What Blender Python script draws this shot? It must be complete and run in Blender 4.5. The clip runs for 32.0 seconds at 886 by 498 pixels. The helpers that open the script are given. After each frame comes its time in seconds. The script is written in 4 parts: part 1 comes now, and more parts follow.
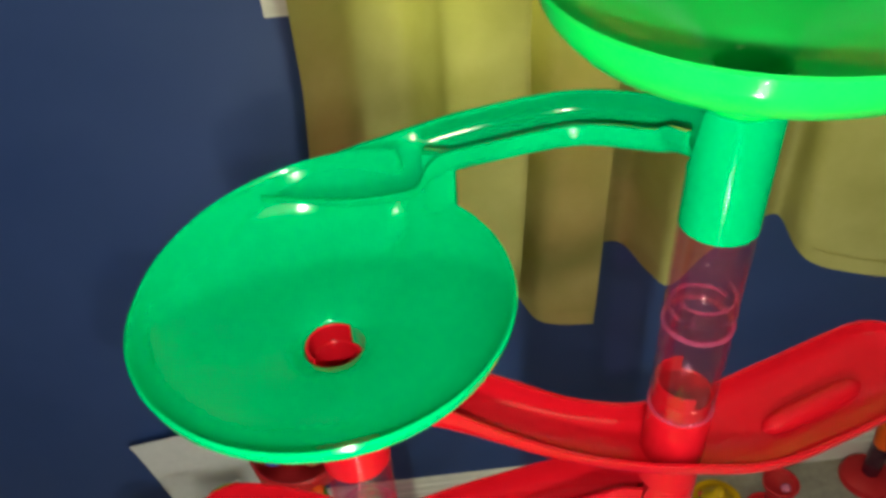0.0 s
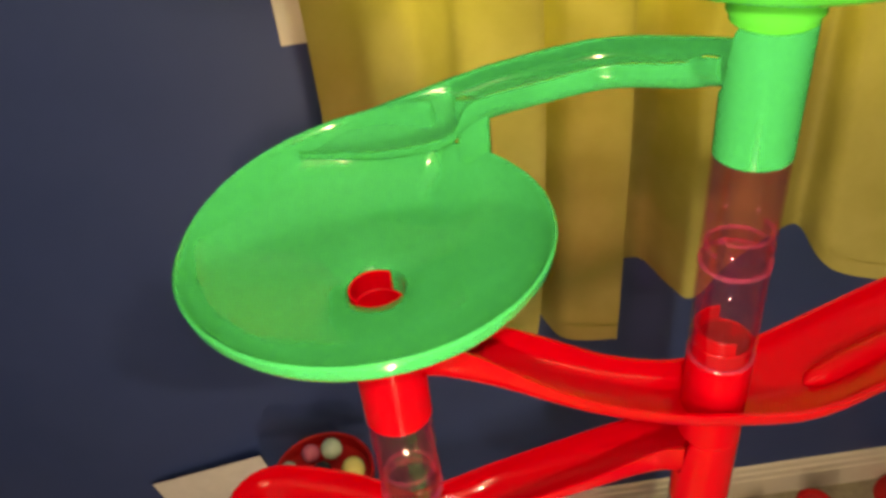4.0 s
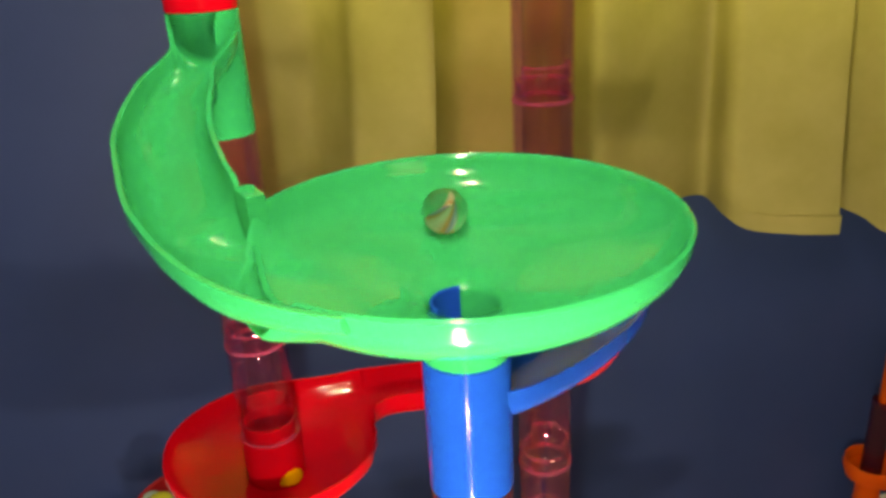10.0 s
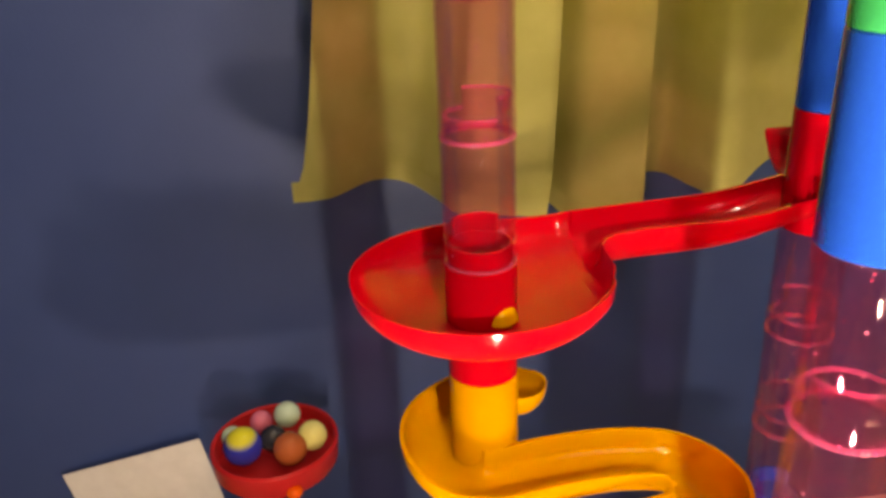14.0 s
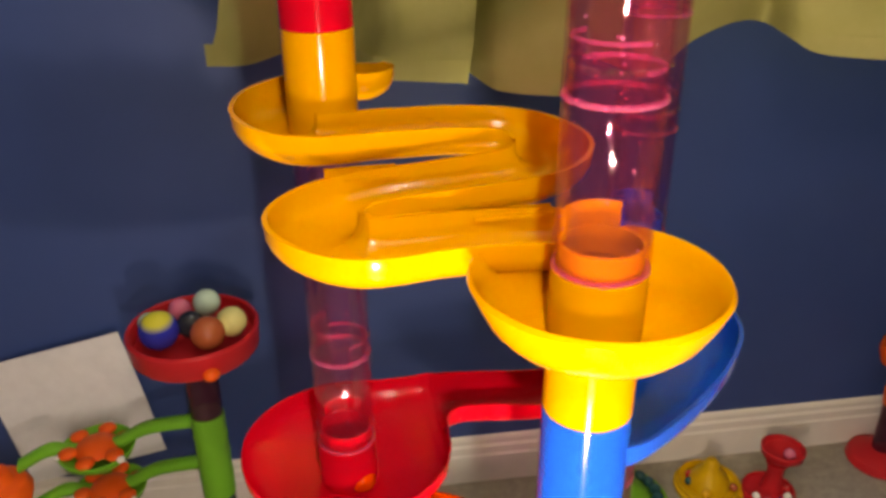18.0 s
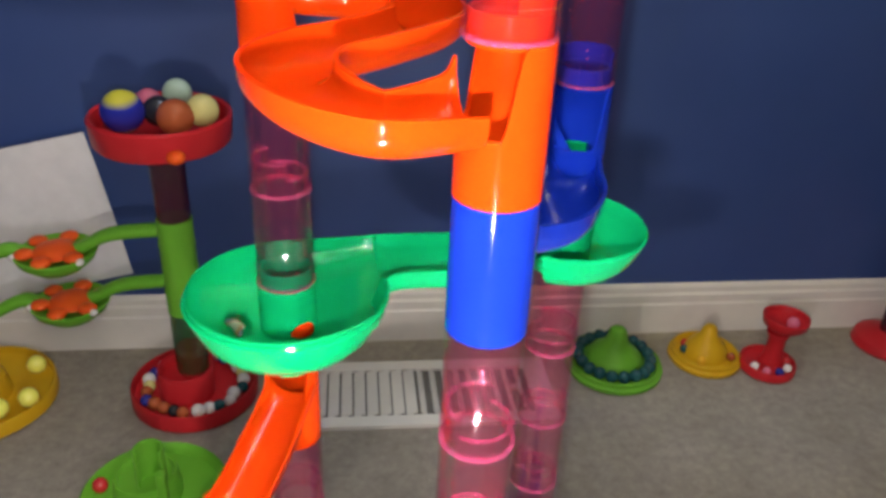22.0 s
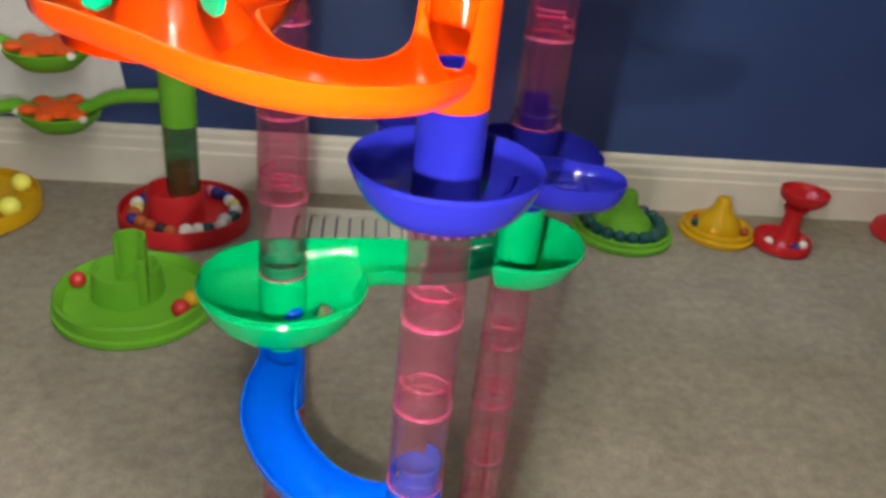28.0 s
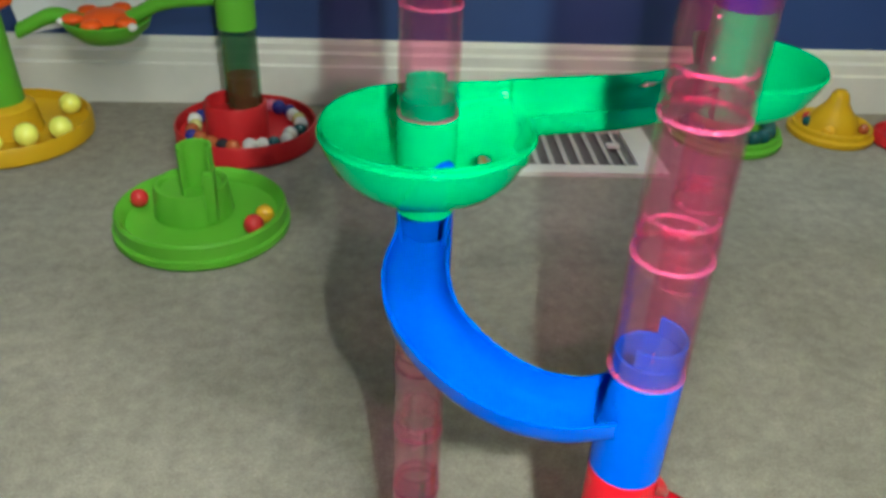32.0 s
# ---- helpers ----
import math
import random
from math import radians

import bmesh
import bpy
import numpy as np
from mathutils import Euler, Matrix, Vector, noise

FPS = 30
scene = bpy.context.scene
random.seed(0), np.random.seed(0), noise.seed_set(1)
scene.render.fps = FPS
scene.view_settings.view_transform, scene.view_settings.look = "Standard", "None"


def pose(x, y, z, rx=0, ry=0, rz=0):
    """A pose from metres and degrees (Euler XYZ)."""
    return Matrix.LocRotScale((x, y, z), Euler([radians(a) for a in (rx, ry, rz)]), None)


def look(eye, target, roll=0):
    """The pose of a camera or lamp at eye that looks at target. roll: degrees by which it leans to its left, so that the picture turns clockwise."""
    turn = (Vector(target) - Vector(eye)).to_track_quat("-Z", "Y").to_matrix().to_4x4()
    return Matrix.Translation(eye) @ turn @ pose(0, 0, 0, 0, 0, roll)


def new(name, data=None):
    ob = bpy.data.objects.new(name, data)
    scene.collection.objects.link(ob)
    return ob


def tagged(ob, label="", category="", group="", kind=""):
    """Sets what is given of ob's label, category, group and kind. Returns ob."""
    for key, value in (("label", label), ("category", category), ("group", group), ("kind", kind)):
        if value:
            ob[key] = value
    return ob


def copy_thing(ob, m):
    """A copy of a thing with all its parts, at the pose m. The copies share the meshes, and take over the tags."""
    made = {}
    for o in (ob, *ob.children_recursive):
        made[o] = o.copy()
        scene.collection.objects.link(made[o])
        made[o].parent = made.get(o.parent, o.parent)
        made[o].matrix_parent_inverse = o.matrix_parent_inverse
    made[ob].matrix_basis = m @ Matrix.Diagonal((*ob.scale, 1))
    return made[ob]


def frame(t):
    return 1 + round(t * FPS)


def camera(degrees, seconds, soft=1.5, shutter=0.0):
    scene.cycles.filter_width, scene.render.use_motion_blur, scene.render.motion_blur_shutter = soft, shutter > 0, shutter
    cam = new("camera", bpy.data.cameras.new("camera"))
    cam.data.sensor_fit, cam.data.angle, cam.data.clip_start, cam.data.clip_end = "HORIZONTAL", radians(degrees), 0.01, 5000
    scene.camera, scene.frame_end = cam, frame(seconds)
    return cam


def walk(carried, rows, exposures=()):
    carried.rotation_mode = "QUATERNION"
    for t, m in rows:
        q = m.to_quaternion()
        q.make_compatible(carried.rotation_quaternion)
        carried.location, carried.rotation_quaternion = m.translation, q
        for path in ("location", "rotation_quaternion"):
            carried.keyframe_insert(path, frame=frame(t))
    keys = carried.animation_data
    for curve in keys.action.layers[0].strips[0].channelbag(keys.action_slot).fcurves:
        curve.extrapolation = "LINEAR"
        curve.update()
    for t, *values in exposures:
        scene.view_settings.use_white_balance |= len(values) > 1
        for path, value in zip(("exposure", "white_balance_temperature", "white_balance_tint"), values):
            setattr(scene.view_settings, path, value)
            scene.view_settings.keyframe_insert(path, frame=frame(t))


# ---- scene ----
cam = camera(58.26, 32.0, soft=3.4)
PATH = [
    (0, (0.0243, -0.2172, 1.8150), (0.0625, 0.1638, 1.4935), -4.22),
    (0.5, (-0.0259, -0.2271, 1.7970), (0.0072, 0.1572, 1.4788), -4.10),
    (1, (-0.0209, -0.2267, 1.7920), (0.0117, 0.1651, 1.4830), -4.46),
    (1.5, (-0.0216, -0.2322, 1.7924), (0.0132, 0.1618, 1.4865), -4.27),
    (2, (-0.0267, -0.2380, 1.7959), (0.0077, 0.1603, 1.4955), -4.29),
    (2.5, (-0.0141, -0.2358, 1.7940), (0.0162, 0.1631, 1.4941), -5.26),
    (4.5, (0.0091, -0.2531, 1.7859), (0.0446, 0.1470, 1.4882), -6.90),
    (5, (-0.0016, -0.2823, 1.7824), (0.0400, 0.1203, 1.4887), -6.90),
    (5.5, (0.0016, -0.3007, 1.7705), (0.0545, 0.0970, 1.4721), -7.81),
    (6, (0.0103, -0.3232, 1.7489), (0.0767, 0.0780, 1.4580), -8.17),
    (6.5, (-0.0106, -0.3545, 1.6984), (0.0654, 0.0484, 1.4122), -5.97),
    (7, (-0.0203, -0.3924, 1.6027), (0.0585, 0.0149, 1.3237), -5.73),
    (7.5, (-0.0072, -0.3919, 1.4991), (0.0802, 0.0275, 1.2412), -4.76),
    (8, (0.0069, -0.3662, 1.4311), (0.1019, 0.0747, 1.2153), -3.84),
    (8.5, (0.0003, -0.3428, 1.4047), (0.0962, 0.1068, 1.2080), -2.89),
    (9, (0.0059, -0.3353, 1.3866), (0.1005, 0.1172, 1.1961), -2.75),
    (9.5, (0.0207, -0.3447, 1.3860), (0.1132, 0.1082, 1.1954), -3.10),
    (10, (0.0231, -0.3565, 1.3956), (0.1171, 0.0957, 1.2041), -3.33),
    (10.5, (0.0210, -0.3536, 1.3942), (0.1139, 0.0984, 1.2015), -3.35),
    (11, (0.0224, -0.3533, 1.3943), (0.1157, 0.0975, 1.1993), -2.92),
    (11.5, (0.0243, -0.3491, 1.3890), (0.1211, 0.1001, 1.1919), -2.57),
    (12, (0.0250, -0.3458, 1.3783), (0.1221, 0.1040, 1.1826), -1.69),
    (12.5, (0.0240, -0.3581, 1.3411), (0.1226, 0.0923, 1.1478), -1.04),
    (13, (0.0011, -0.3514, 1.3115), (0.0908, 0.1007, 1.1178), -1.32),
    (13.5, (-0.0424, -0.3157, 1.2976), (0.0305, 0.1390, 1.1029), -2.17),
    (14, (-0.0543, -0.2934, 1.2921), (0.0084, 0.1612, 1.0936), -2.59),
    (14.5, (-0.0446, -0.2905, 1.2752), (0.0156, 0.1614, 1.0700), -2.93),
    (16.5, (-0.0504, -0.2877, 1.2604), (0.0110, 0.1567, 1.0395), -2.58),
    (17, (-0.0472, -0.2933, 1.2511), (0.0155, 0.1494, 1.0273), -2.69),
    (17.5, (-0.0348, -0.3224, 1.2044), (0.0401, 0.1177, 0.9792), -2.01),
    (18, (-0.0130, -0.3343, 1.1652), (0.0742, 0.1070, 0.9470), -0.35),
    (18.5, (0.0146, -0.3724, 1.1258), (0.1069, 0.0756, 0.9238), -0.05),
    (19, (0.0086, -0.3674, 1.0831), (0.0926, 0.0865, 0.8911), -0.44),
    (19.5, (0.0010, -0.3647, 1.0580), (0.0774, 0.0884, 0.8607), 0.36),
    (20, (-0.0285, -0.3352, 1.0232), (0.0399, 0.1141, 0.8147), 1.24),
    (20.5, (-0.0450, -0.3170, 1.0139), (0.0144, 0.1285, 0.7949), 1.43),
    (21, (-0.0308, -0.3379, 1.0062), (0.0296, 0.1039, 0.7799), 1.02),
    (21.5, (-0.0012, -0.3678, 0.9493), (0.0683, 0.0680, 0.7143), 1.17),
    (22, (0.0137, -0.3657, 0.9022), (0.0964, 0.0672, 0.6661), 2.76),
    (22.5, (-0.0214, -0.3651, 0.8596), (0.0611, 0.0680, 0.6238), 4.32),
    (23, (-0.0419, -0.3656, 0.8351), (0.0301, 0.0679, 0.5967), 4.57),
    (23.5, (-0.0414, -0.3593, 0.8320), (0.0248, 0.0752, 0.5935), 3.83),
    (24, (-0.0393, -0.3536, 0.8297), (0.0239, 0.0825, 0.5936), 3.23),
    (24.5, (-0.0420, -0.3544, 0.8258), (0.0187, 0.0822, 0.5898), 2.71),
    (26.5, (-0.0301, -0.4178, 0.7960), (0.0303, 0.0147, 0.5527), 3.01),
    (27, (-0.0031, -0.4477, 0.7282), (0.0663, -0.0213, 0.4764), 4.66),
    (27.5, (0.0133, -0.4478, 0.6803), (0.0920, -0.0188, 0.4357), 6.30),
    (28, (0.0197, -0.4411, 0.6359), (0.1003, -0.0083, 0.3988), 6.12),
    (28.5, (-0.0001, -0.4280, 0.6052), (0.0743, 0.0065, 0.3694), 5.80),
    (29, (-0.0315, -0.3998, 0.5668), (0.0325, 0.0336, 0.3258), 5.44),
    (29.5, (-0.0463, -0.3784, 0.5431), (0.0113, 0.0506, 0.2928), 4.45),
    (30, (-0.0365, -0.3622, 0.5354), (0.0221, 0.0610, 0.2756), 3.69),
    (30.5, (-0.0357, -0.3560, 0.5306), (0.0240, 0.0656, 0.2684), 3.48),
    (31, (-0.0384, -0.3529, 0.5304), (0.0194, 0.0682, 0.2672), 2.87),
    (31.5, (-0.0386, -0.3558, 0.5278), (0.0182, 0.0647, 0.2633), 2.95),
    (32, (-0.0363, -0.3567, 0.5261), (0.0203, 0.0620, 0.2588), 2.73),
]
EXPOSURES = [(0.0, -0.42, 6700, -4), (1.0, -0.42, 11600, 0), (3.0, -0.4, 12000, 8), (5.0, -0.42, 11500, 24), (6.0, -0.33, 11000, 25), (7.0, 0.28, 9800, 5), (8.0, -0.15, 9200, 11), (10.0, -0.27, 9100, 13), (12.0, -0.27, 9100, 16), (13.0, -0.05, 10000, 29), (14.0, 0.15, 9900, 22), (17.0, 0.0, 9600, 19), (18.0, -0.15, 7900, 20), (19.0, -0.38, 6100, 27), (20.0, 0.1, 6000, 23), (21.0, 0.1, 7000, 25), (22.0, -0.1, 6300, 16), (24.0, 0.02, 6400, 6), (27.0, -0.12, 7500, 20), (28.0, 0.12, 6600, 8), (29.0, 0.32, 6100, 2), (32.0, 0.34, 5800, -8)]
walk(cam, [(t, look(eye, target, roll)) for t, eye, target, roll in PATH], EXPOSURES)

# ---------- the light: fixed lamps added down the run in place of a phone torch that goes with the lens, and grey daylight behind the curtain ---
world = bpy.data.worlds.new("world")
scene.world = world
world.use_nodes = True
world.node_tree.nodes["Background"].inputs["Color"].default_value = (0.75, 0.78, 0.85, 1)
world.node_tree.nodes["Background"].inputs["Strength"].default_value = 0.35
scene.cycles.transparent_max_bounces = 24


TORCH = 11.0


def lamp(name, energy, matrix, colour, width, height):
    data = bpy.data.lights.new(name, "AREA")
    data.energy, data.color, data.shape, data.size, data.size_y = energy, colour, "RECTANGLE", width, height
    ob = new(name, data)
    ob.matrix_world = matrix
    return ob


def torch(x, y, z, energy):
    data = bpy.data.lights.new("torch_light", "POINT")
    data.energy, data.color, data.shadow_soft_size = energy, (1.0, 0.95, 0.86), 0.004
    ob = new("torch_light", data)
    ob.location = (x, y, z)


# all lit at once; each stands where the torch passes
for y, z, energy in ((-0.240, 1.800, 0.75), (-0.345, 1.670, 0.62), (-0.352, 1.395, 0.22), (-0.352, 1.265, 0.44), (-0.352, 1.100, 0.14), (-0.352, 1.020, 0.42), (-0.352, 0.835, 0.90), (-0.352, 0.690, 0.20), (-0.352, 0.530, 1.1)):
    torch(0.012, y, z, TORCH * energy)
lamp("ceiling_lamp_light", 7.0, look((0.5, -1.3, 2.40), (0.5, -1.25, 0.0)), (1.0, 0.80, 0.58), 0.5, 0.5)
lamp("window_light", 95.0, look((0.75, 0.93, 1.85), (0.75, 0.0, 1.7)), (0.80, 0.92, 1.0), 1.4, 0.8)

# ---------- sizes ----------
H = 0.05207          # height of one tube of the marble run
Z0 = 0.3229           # height of the joint counted as number 0
RT = 0.0150          # outer radius of a tube
COL_A, COL_B, COL_C = (0.0012, -0.0017), (0.0753, -0.1327), (0.1496, -0.0005)


def level(k):
    return Z0 + k * H


# ---------- materials ----------
def material(name):
    m = bpy.data.materials.new(name)
    m.use_nodes = True
    return m, m.node_tree.nodes, m.node_tree.links, m.node_tree.nodes["Principled BSDF"]


def noise_node(n, l, scale, detail=4.0, rough=0.6):
    c, t = n.new("ShaderNodeTexCoord"), n.new("ShaderNodeTexNoise")
    t.inputs["Scale"].default_value, t.inputs["Detail"].default_value, t.inputs["Roughness"].default_value = scale, detail, rough
    l.new(c.outputs["Object"], t.inputs["Vector"])
    return t


def ramp_node(n, l, source, stops):
    r = n.new("ShaderNodeValToRGB")
    e = r.color_ramp.elements
    e[0].position, e[0].color = stops[0][0], (*stops[0][1], 1)
    e[1].position, e[1].color = stops[-1][0], (*stops[-1][1], 1)
    for p, c in stops[1:-1]:
        e.new(p).color = (*c, 1)
    l.new(source, r.inputs[0])
    return r


def bump_node(n, l, b, source, strength, distance):
    u = n.new("ShaderNodeBump")
    u.inputs["Strength"].default_value, u.inputs["Distance"].default_value = strength, distance
    l.new(source, u.inputs["Height"])
    l.new(u.outputs[0], b.inputs["Normal"])


def scaled(c, f):
    return tuple(min(1.0, max(0.0, v * f)) for v in c)


def plastic(name, colour, rough=0.10):
    """Moulded plastic: slight unevenness of colour, faint scuffs in the gloss, a soft waviness."""
    m, n, l, b = material(name)
    big, fine = noise_node(n, l, 22.0, 3.0), noise_node(n, l, 260.0, 5.0, 0.7)
    r = ramp_node(n, l, big.outputs[0], [(0.3, scaled(colour, 0.94)), (0.7, scaled(colour, 1.03))])
    l.new(r.outputs[0], b.inputs["Base Color"])
    g = n.new("ShaderNodeMapRange")
    g.inputs["To Min"].default_value, g.inputs["To Max"].default_value = rough * 0.7, rough * 1.5
    l.new(fine.outputs[0], g.inputs["Value"])
    l.new(g.outputs[0], b.inputs["Roughness"])
    bump_node(n, l, b, big.outputs[0], 0.05, 0.002)
    b.inputs["IOR"].default_value = 1.46
    b.inputs["Subsurface Weight"].default_value = 0.35
    b.inputs["Subsurface Radius"].default_value = (1.0, 1.0, 1.0)
    b.inputs["Subsurface Scale"].default_value = 0.004
    b.inputs["Specular IOR Level"].default_value = 0.18
    return m


RED = plastic("red_plastic", (0.418, 0.0033, 0.011))
GREEN = plastic("green_plastic", (0, 0.315, 0.100))
LIME = plastic("light_green_plastic", (0.0165, 0.396, 0.055))
BLUE = plastic("blue_plastic", (0, 0.0539, 0.385))
INDIGO = plastic("dark_blue_plastic", (0.0044, 0.0187, 0.2585))
VIOLET = plastic("violet_blue_plastic", (0.007, 0.008, 0.15))
YELLOW = plastic("yellow_plastic", (0.484, 0.209, 0.00275))
ORANGE = plastic("orange_plastic", (0.462, 0.0310, 0.0008))
MINT = plastic("green_spinner_plastic", (0, 0.20, 0.085))
TOY_GREEN = plastic("leaf_green_plastic", (0.14, 0.40, 0.03), 0.4)
TOY_RED = plastic("dark_red_plastic", (0.50, 0.02, 0.025), 0.35)
TOY_YELLOW = plastic("mustard_plastic", (0.58, 0.34, 0.01), 0.4)
TOY_ORANGE = plastic("toy_orange_plastic", (0.78, 0.105, 0.012), 0.4)
NAVY = plastic("navy_plastic", (0.02, 0.022, 0.06), 0.4)


def clear(name, tint, body, amount, rough=0.03):
    """Clear tinted plastic: light passes, a little is scattered in the colour of the plastic, and the surface shines."""
    m, n, l, b = material(name)
    out = n["Material Output"]
    tr, df, gl = n.new("ShaderNodeBsdfTransparent"), n.new("ShaderNodeBsdfDiffuse"), n.new("ShaderNodeBsdfGlossy")
    tl, both = n.new("ShaderNodeBsdfTranslucent"), n.new("ShaderNodeMixShader")
    mix, shine, fr = n.new("ShaderNodeMixShader"), n.new("ShaderNodeMixShader"), n.new("ShaderNodeFresnel")
    tr.inputs["Color"].default_value = (*tint, 1)
    df.inputs["Color"].default_value = (*body, 1)
    tl.inputs["Color"].default_value = (*body, 1)
    gl.inputs["Roughness"].default_value = rough
    fr.inputs["IOR"].default_value = 1.5
    dim = n.new("ShaderNodeMath")
    dim.operation, dim.inputs[1].default_value = "MULTIPLY", 0.75
    cut = n.new("ShaderNodeMath")
    cut.operation, cut.inputs[1].default_value = "MINIMUM", 0.2
    l.new(fr.outputs[0], dim.inputs[0]), l.new(dim.outputs[0], cut.inputs[0])
    both.inputs[0].default_value, mix.inputs[0].default_value = 0.5, amount
    # dots of denser scatter paint in the glints of small bubbles
    c, dots = n.new("ShaderNodeTexCoord"), n.new("ShaderNodeTexVoronoi")
    dots.inputs["Scale"].default_value = 130.0
    l.new(c.outputs["Object"], dots.inputs["Vector"])
    near = ramp_node(n, l, dots.outputs["Distance"], [(0.05, (amount + 0.45,) * 3), (0.09, (amount,) * 3)])
    l.new(near.outputs[0], mix.inputs[0])
    l.new(df.outputs[0], both.inputs[1]), l.new(tl.outputs[0], both.inputs[2])
    l.new(tr.outputs[0], mix.inputs[1]), l.new(both.outputs[0], mix.inputs[2])
    l.new(cut.outputs[0], shine.inputs[0]), l.new(mix.outputs[0], shine.inputs[1]), l.new(gl.outputs[0], shine.inputs[2])
    l.new(shine.outputs[0], out.inputs["Surface"])
    return m


PINK = clear("clear_pink_plastic", (1.0, 0.83, 0.90), (1.0, 0.22, 0.44), 0.009, 0.018)
PINK_RIM = clear("clear_pink_plastic_edge", (1.0, 0.72, 0.84), (1.0, 0.26, 0.52), 0.19)
SMOKE = clear("dark_clear_plastic", (0.70, 0.52, 0.60), (0.20, 0.05, 0.10), 0.25)
DEEP_GREEN = clear("clear_green_plastic", (0.84, 0.95, 0.86), (0.03, 0.20, 0.08), 0.2)


def wall_paint():
    m, n, l, b = material("blue_wall_paint")
    big, fine = noise_node(n, l, 3.0, 4.0), noise_node(n, l, 180.0, 3.0)
    r = ramp_node(n, l, big.outputs[0], [(0.3, (0.022, 0.052, 0.180)), (0.7, (0.031, 0.064, 0.205))])
    l.new(r.outputs[0], b.inputs["Base Color"])
    b.inputs["Roughness"].default_value = 0.55
    bump_node(n, l, b, fine.outputs[0], 0.25, 0.0015)
    return m


def carpet_pile():
    m, n, l, b = material("beige_carpet_pile")
    big, mid, fine = noise_node(n, l, 6.0, 4.0), noise_node(n, l, 55.0, 6.0, 0.7), noise_node(n, l, 420.0, 4.0, 0.8)
    r1 = ramp_node(n, l, big.outputs[0], [(0.33, (0.52, 0.465, 0.39)), (0.66, (0.64, 0.575, 0.485))])
    r2 = ramp_node(n, l, mid.outputs[0], [(0.32, (0.72, 0.72, 0.72)), (0.66, (1.0, 1.0, 1.0))])
    r3 = ramp_node(n, l, fine.outputs[0], [(0.3, (0.55, 0.54, 0.52)), (0.72, (1.0, 1.0, 1.0))])
    a, c = n.new("ShaderNodeMixRGB"), n.new("ShaderNodeMixRGB")
    for x in (a, c):
        x.blend_type = "MULTIPLY"
        x.inputs[0].default_value = 1.0
    l.new(r1.outputs[0], a.inputs[1]), l.new(r2.outputs[0], a.inputs[2])
    l.new(a.outputs[0], c.inputs[1]), l.new(r3.outputs[0], c.inputs[2])
    l.new(c.outputs[0], b.inputs["Base Color"])
    b.inputs["Roughness"].default_value = 0.95
    b.inputs["Specular IOR Level"].default_value = 0.1
    bump_node(n, l, b, fine.outputs[0], 0.8, 0.006)
    return m


def painted(name, colour, rough=0.45, scale=14.0, bump=0.05):
    m, n, l, b = material(name)
    big = noise_node(n, l, scale, 5.0)
    r = ramp_node(n, l, big.outputs[0], [(0.25, scaled(colour, 0.88)), (0.7, colour)])
    l.new(r.outputs[0], b.inputs["Base Color"])
    b.inputs["Roughness"].default_value = rough
    bump_node(n, l, b, big.outputs[0], bump, 0.004)
    return m


def cloth():
    m, n, l, b = material("yellow_green_curtain_cloth")
    out = n["Material Output"]
    c, w1, w2 = n.new("ShaderNodeTexCoord"), n.new("ShaderNodeTexWave"), noise_node(n, l, 9.0, 4.0)
    w1.inputs["Scale"].default_value, w1.inputs["Distortion"].default_value = 420.0, 1.5
    l.new(c.outputs["Object"], w1.inputs["Vector"])
    r = ramp_node(n, l, w2.outputs[0], [(0.3, (0.49, 0.46, 0.15)), (0.7, (0.60, 0.56, 0.22))])
    l.new(r.outputs[0], b.inputs["Base Color"])
    b.inputs["Roughness"].default_value = 0.85
    b.inputs["Specular IOR Level"].default_value = 0.15
    bump_node(n, l, b, w1.outputs["Fac"], 0.2, 0.001)
    tl, mix = n.new("ShaderNodeBsdfTranslucent"), n.new("ShaderNodeMixShader")
    l.new(r.outputs[0], tl.inputs["Color"])
    mix.inputs[0].default_value = 0.45
    l.new(b.outputs[0], mix.inputs[1]), l.new(tl.outputs[0], mix.inputs[2])
    l.new(mix.outputs[0], out.inputs["Surface"])
    return m


WALL, CARPET, CLOTH = wall_paint(), carpet_pile(), cloth()
WHITE = painted("white_trim_paint", (0.74, 0.70, 0.63), 0.4)
VENT_WHITE = painted("white_vent_enamel", (0.72, 0.69, 0.62), 0.4)
PAPER = painted("white_paper", (0.76, 0.76, 0.76), 0.8, 30.0)
# dark colour that stands in for the shade below the vent slats
DUCT_SHADE = painted("duct_shade_colour", (0.13, 0.12, 0.11), 0.8)
CEILING = painted("white_ceiling_paint", (0.75, 0.75, 0.73), 0.8)


def marble_glass(name, colours, scale=14.0, clearness=0.55, way="X", twist=4.0):
    """Clear glass with a twisted coloured vane, seen as swirls of colour."""
    m, n, l, b = material(name)
    c, w = n.new("ShaderNodeTexCoord"), n.new("ShaderNodeTexWave")
    w.inputs["Scale"].default_value, w.inputs["Distortion"].default_value, w.inputs["Detail"].default_value = scale, twist, 1.0
    w.bands_direction = way
    l.new(c.outputs["Object"], w.inputs["Vector"])
    r = ramp_node(n, l, w.outputs["Fac"], [(i / (len(colours) - 1), q) for i, q in enumerate(colours)])
    l.new(r.outputs[0], b.inputs["Base Color"])
    b.inputs["Roughness"].default_value = 0.05
    b.inputs["Transmission Weight"].default_value = clearness
    return m


